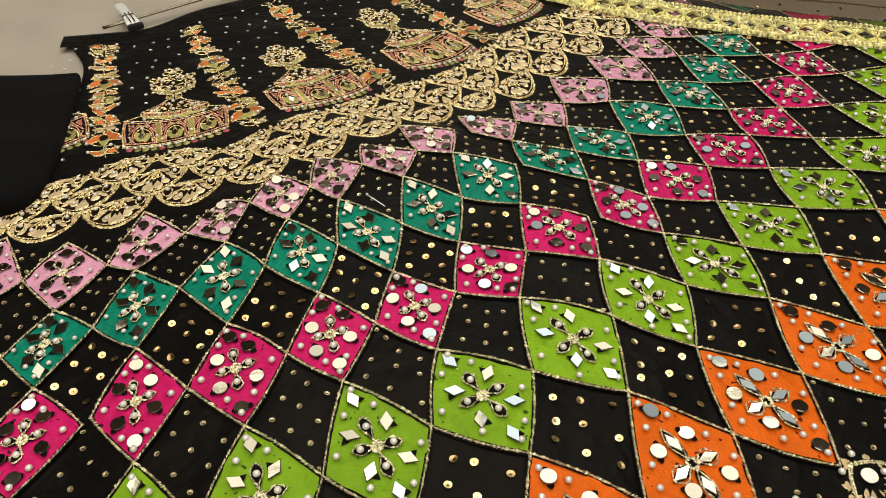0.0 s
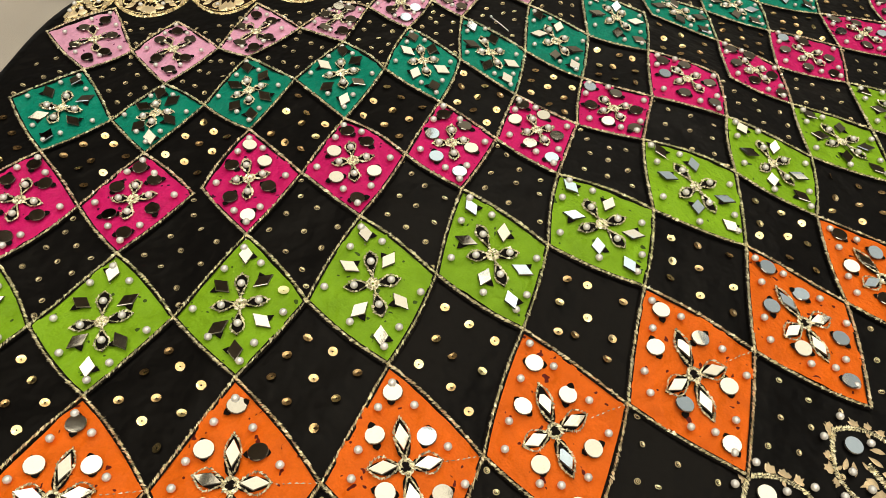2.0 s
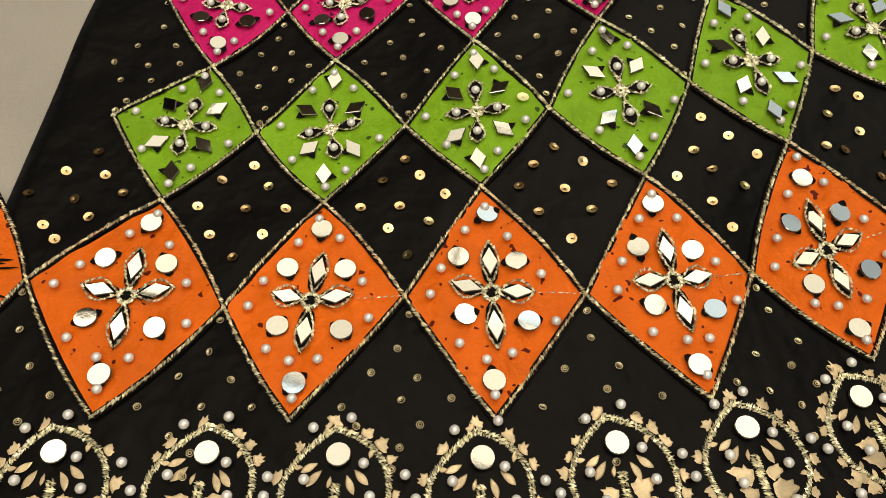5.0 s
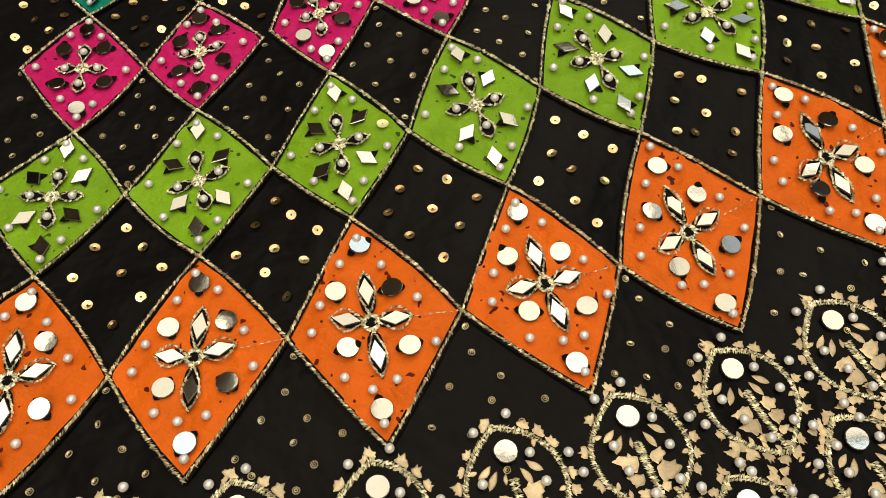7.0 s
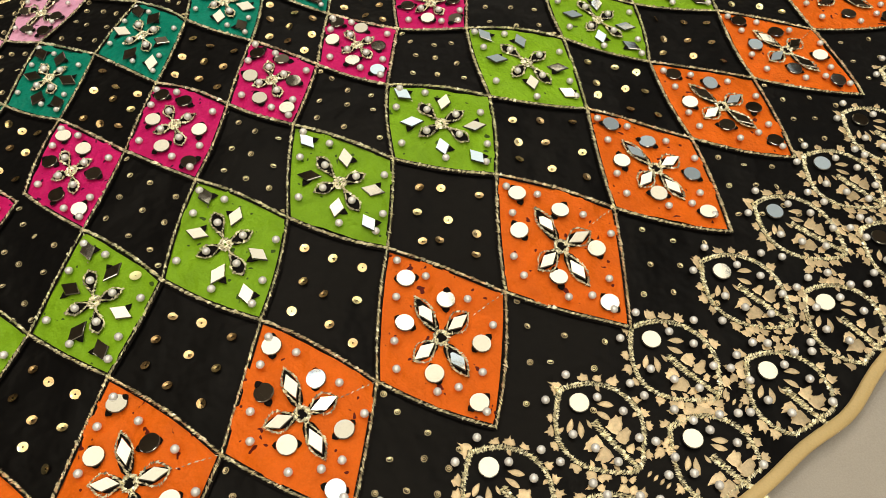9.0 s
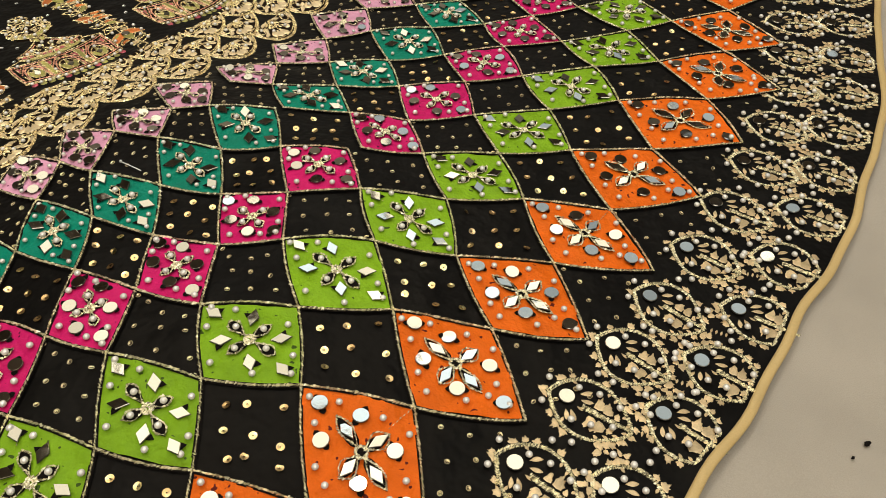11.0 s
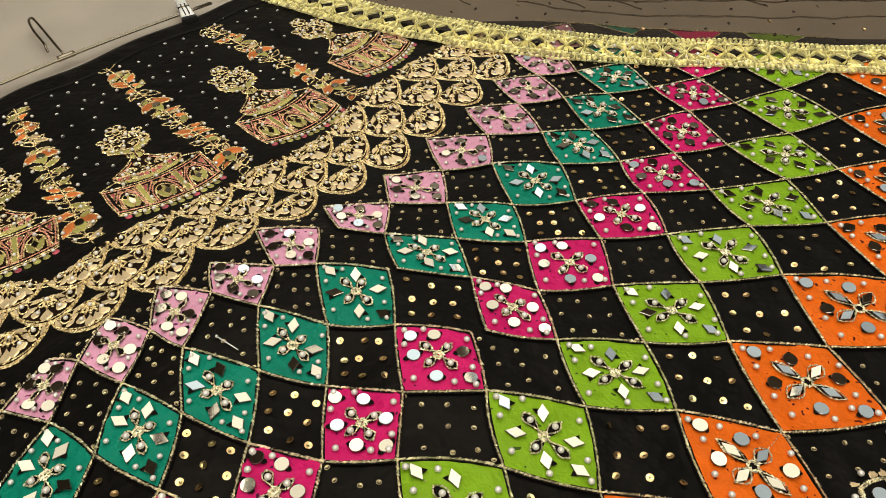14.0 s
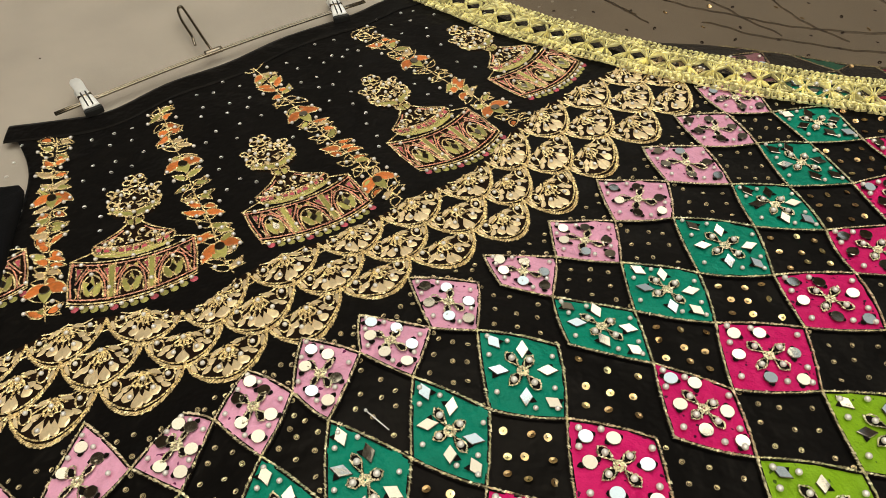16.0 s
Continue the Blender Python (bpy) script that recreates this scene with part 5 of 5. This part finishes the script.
# ---- folded black garment lying on the skirt's side ----
def folded_garment():
    edge = curve_through((-.82, .79, -.60, .788, -.50, .790, -.440, .796, -.420, .793, -.406, .74, -.394, .68, -.380, .60, -.384, .556, -.41, .543, -.46, .532, -.60, .524, -.82, .515, -.86, .65, -.82, .79), 10)[:-1]
    mid = np.array([-.60, .66])
    rows, n = [], len(edge)
    for k, zz in ((1.0, .0004), (1.004, .004), (1.0, .009), (.985, .0125), (.95, .015), (.85, .016), (.6, .0155), (.3, .016), (.05, .016)):
        p = mid + (edge - mid) * k
        base = np.where(p[:, 0] > -.42, height(*p.T), height(*p.T) - 0.004)
        wave = 0.0022 * np.sin(30 * p[:, 0] + 14 * p[:, 1]) * (k < .99) + 0.0015 * np.sin(70 * p[:, 1]) * (k < .99)
        rows.append(np.c_[p, base + zz + wave])
    faces = [(r * n + i, r * n + (i + 1) % n, (r + 1) * n + (i + 1) % n, (r + 1) * n + i) for r in range(len(rows) - 1) for i in range(n)]
    faces.append(tuple((len(rows) - 1) * n + i for i in range(n)))
    return mesh_of("folded_garment", np.vstack(rows), faces, VELVET, smooth=True)


garment = thing("folded_garment", -.60, .66, "folded plain black velvet garment lying over the skirt edge", "garment")
part("body", folded_garment(), garment)
# the near edge is turned under in a soft roll
roll = resample(curve_through((-.80, .527, -.68, .531, -.58, .535, -.50, .539, -.44, .547, -.405, .557)), 0.01)
swell = 0.0035 * np.sin(np.linspace(0, 9, len(roll)))
v, f = tube(np.c_[roll[:, 0], roll[:, 1] + swell, height(*roll.T) + 0.012], 0.0085)
part("rolled_fold", mesh_of("rolled_fold", v, f, VELVET, smooth=True), garment, "soft rolled fold of velvet")

# ---- wire hanger with two clips at the waist ----
hanger = thing("skirt_hanger", -.30, 1.01, "chromed wire skirt hanger with two steel clips on the waistband", "hanger")
A, B = np.array([-.432, .908]), np.array([-.135, 1.130])
for off in (-.0016, .0016):
    nrm = np.array([-(B - A)[1], (B - A)[0]]) / np.hypot(*(B - A))
    e = np.linspace(0, 1, 12)[:, None]
    p = A + (B - A) * e + nrm * (off + .008 * np.sin(math.pi * e))
    v, f = tube(np.c_[p, np.full(12, 0.0115)], 0.0014)
    part("wire_bar", mesh_of("wire_bar", v, f, STEEL, smooth=True), hanger)
c0 = np.array([-.294, 1.023])
d = np.array([-.58, .81])
nrm = np.array([-d[1], d[0]])
prof = [(0, 0, .0115), (.014, .001, .015), (.058, -.002, .017), (.098, -.005, .017), (.109, -.0045, .017), (.104, .001, .017), (.078, .006, .016), (.042, .0085, .014), (.034, .010, .012), (.028, .011, .010)]
line = np.array([[*(c0 + d * a + nrm * b), z] for a, b, z in prof])
fine = np.c_[curve_through(line[:, :2].ravel(), 6), np.interp(np.linspace(0, 1, 6 * 9 + 1), np.linspace(0, 1, 10), line[:, 2])]
v, f = tube(fine, 0.0016)
part("hook", mesh_of("hook", v, f, STEEL, smooth=True), hanger, "bent wire hook")
v, f = tube(np.array([[*(c0 + (B - A) / np.hypot(*(B - A)) * a), .0115] for a in np.linspace(-.010, .010, 6)]), 0.0036)
part("hook_collar", mesh_of("hook_collar", v, f, STEEL, smooth=True), hanger)


def clip(x, y, heading):
    m = pose(x, y, 0.001, 0, 0, math.degrees(heading) - 90) @ Matrix.Scale(0.84, 4)
    # upper plate, narrow at the thumb end and rounded, wide at the jaw
    w = np.array([.0105, .0100, .0085, .0072, .0070, .0074, .0076, .0068, .0045])
    yy = np.array([-.022, -.014, -.002, .010, .018, .026, .032, .038, .042])
    zz = np.array([.012, .015, .0185, .0205, .0215, .0225, .023, .0232, .0232])
    for name, zs, label in (("upper_plate", zz, "bright pressed steel plate"), ("lower_plate", .016 - (zz - .012) * .75, "")):
        rows = []
        for a, b, z in zip(w, yy, zs):
            rows += [(-a, b, z - .0012), (-a * .8, b, z), (-a * .25, b, z - .0003), (a * .25, b, z - .0003), (a * .8, b, z), (a, b, z - .0012)]
        faces = [(i * 6 + k, i * 6 + k + 1, (i + 1) * 6 + k + 1, (i + 1) * 6 + k) for i in range(len(w) - 1) for k in range(5)]
        part(name, mesh_of(name, rows, faces, CLIP, smooth=True), hanger, label, m)
    part("clip_grip", box_mesh("clip_grip", .0225, .0085, .009, RUBBER, .0012), hanger, "black rubber grip", m @ pose(0, -.023, .0105))
    v, f = tube([(-.0085, .004, .0165), (0, .004, .0165), (.0085, .004, .0165)], .0035)
    part("clip_spring", mesh_of("clip_spring", v, f, STEEL, smooth=True), hanger, "", m)
    for sx in (-.003, .003):
        v, f = tube([(sx, -.016, .0158), (sx, -.004, .0192), (sx, .008, .0214)], .0009)
        part("clip_rib", mesh_of("clip_rib", v, f, RUBBER, smooth=True), hanger, "", m)


clip(-.406, .931, math.radians(128))
clip(-.166, 1.112, math.radians(112))

# ---- small specks on the beige cover ----
heap = Heap()
for x, y, r in ((-.468, .205, .0022), (-.485, .165, .0018), (-.46, .10, .0016), (.36, .13, .0016), (.41, .185, .0030), (.395, .178, .0018), (-.50, 1.03, .0012)):
    ring = np.array([x, y]) + round_ring(r, 9) * rng.uniform(.5, 1.3, (9, 1)) * (1, .6)
    leaf(heap, ring, lift=0.0004, tall=0.0004, rise=lambda a, b: np.zeros_like(np.asarray(a, float)) + 0.0004)
tagged(new("lint_specks", heap.mesh("lint_specks", BACKING)), "dark lint specks lying on the beige cover", "lint", kind="stuff")

PINX, PINY, ODD = (-0.071, 0.535), (-0.055, 0.522), (-0.162, 0.245)
# ---- a dressmaker's pin left in the cloth, an odd sequin and a loose thread ----
pin = thing("dressmaker_pin", PINX[0], PINX[1], "thin steel dressmaker pin stuck in the black cloth", "pin", z=0.02)
e = np.linspace(0, 1, 6)[:, None]
p = np.array(PINX) * (1 - e) + np.array(PINY) * e
v, f = tube(np.c_[p, height(*p.T) + 0.0022], 0.0005, 6)
part("shaft", mesh_of("shaft", v, f, CLIP, smooth=True), pin)
part("pin_head", ball("pin_head", 0.0013, CLIP, 8, 5, 1.0), pin, "", Matrix.Translation((*PINX, float(height(*PINX)) + 0.0026)))
part("odd_sequin", mesh_of("odd_sequin", *[q if n == 0 else q.tolist() for n, q in enumerate(sequin_parts(0.0034, 0.0004, 0.0006))], LACE), skirt, "pale gold faceted sequin", tilted(ODD[0], ODD[1], 0.0032, 0.3, 0.1))
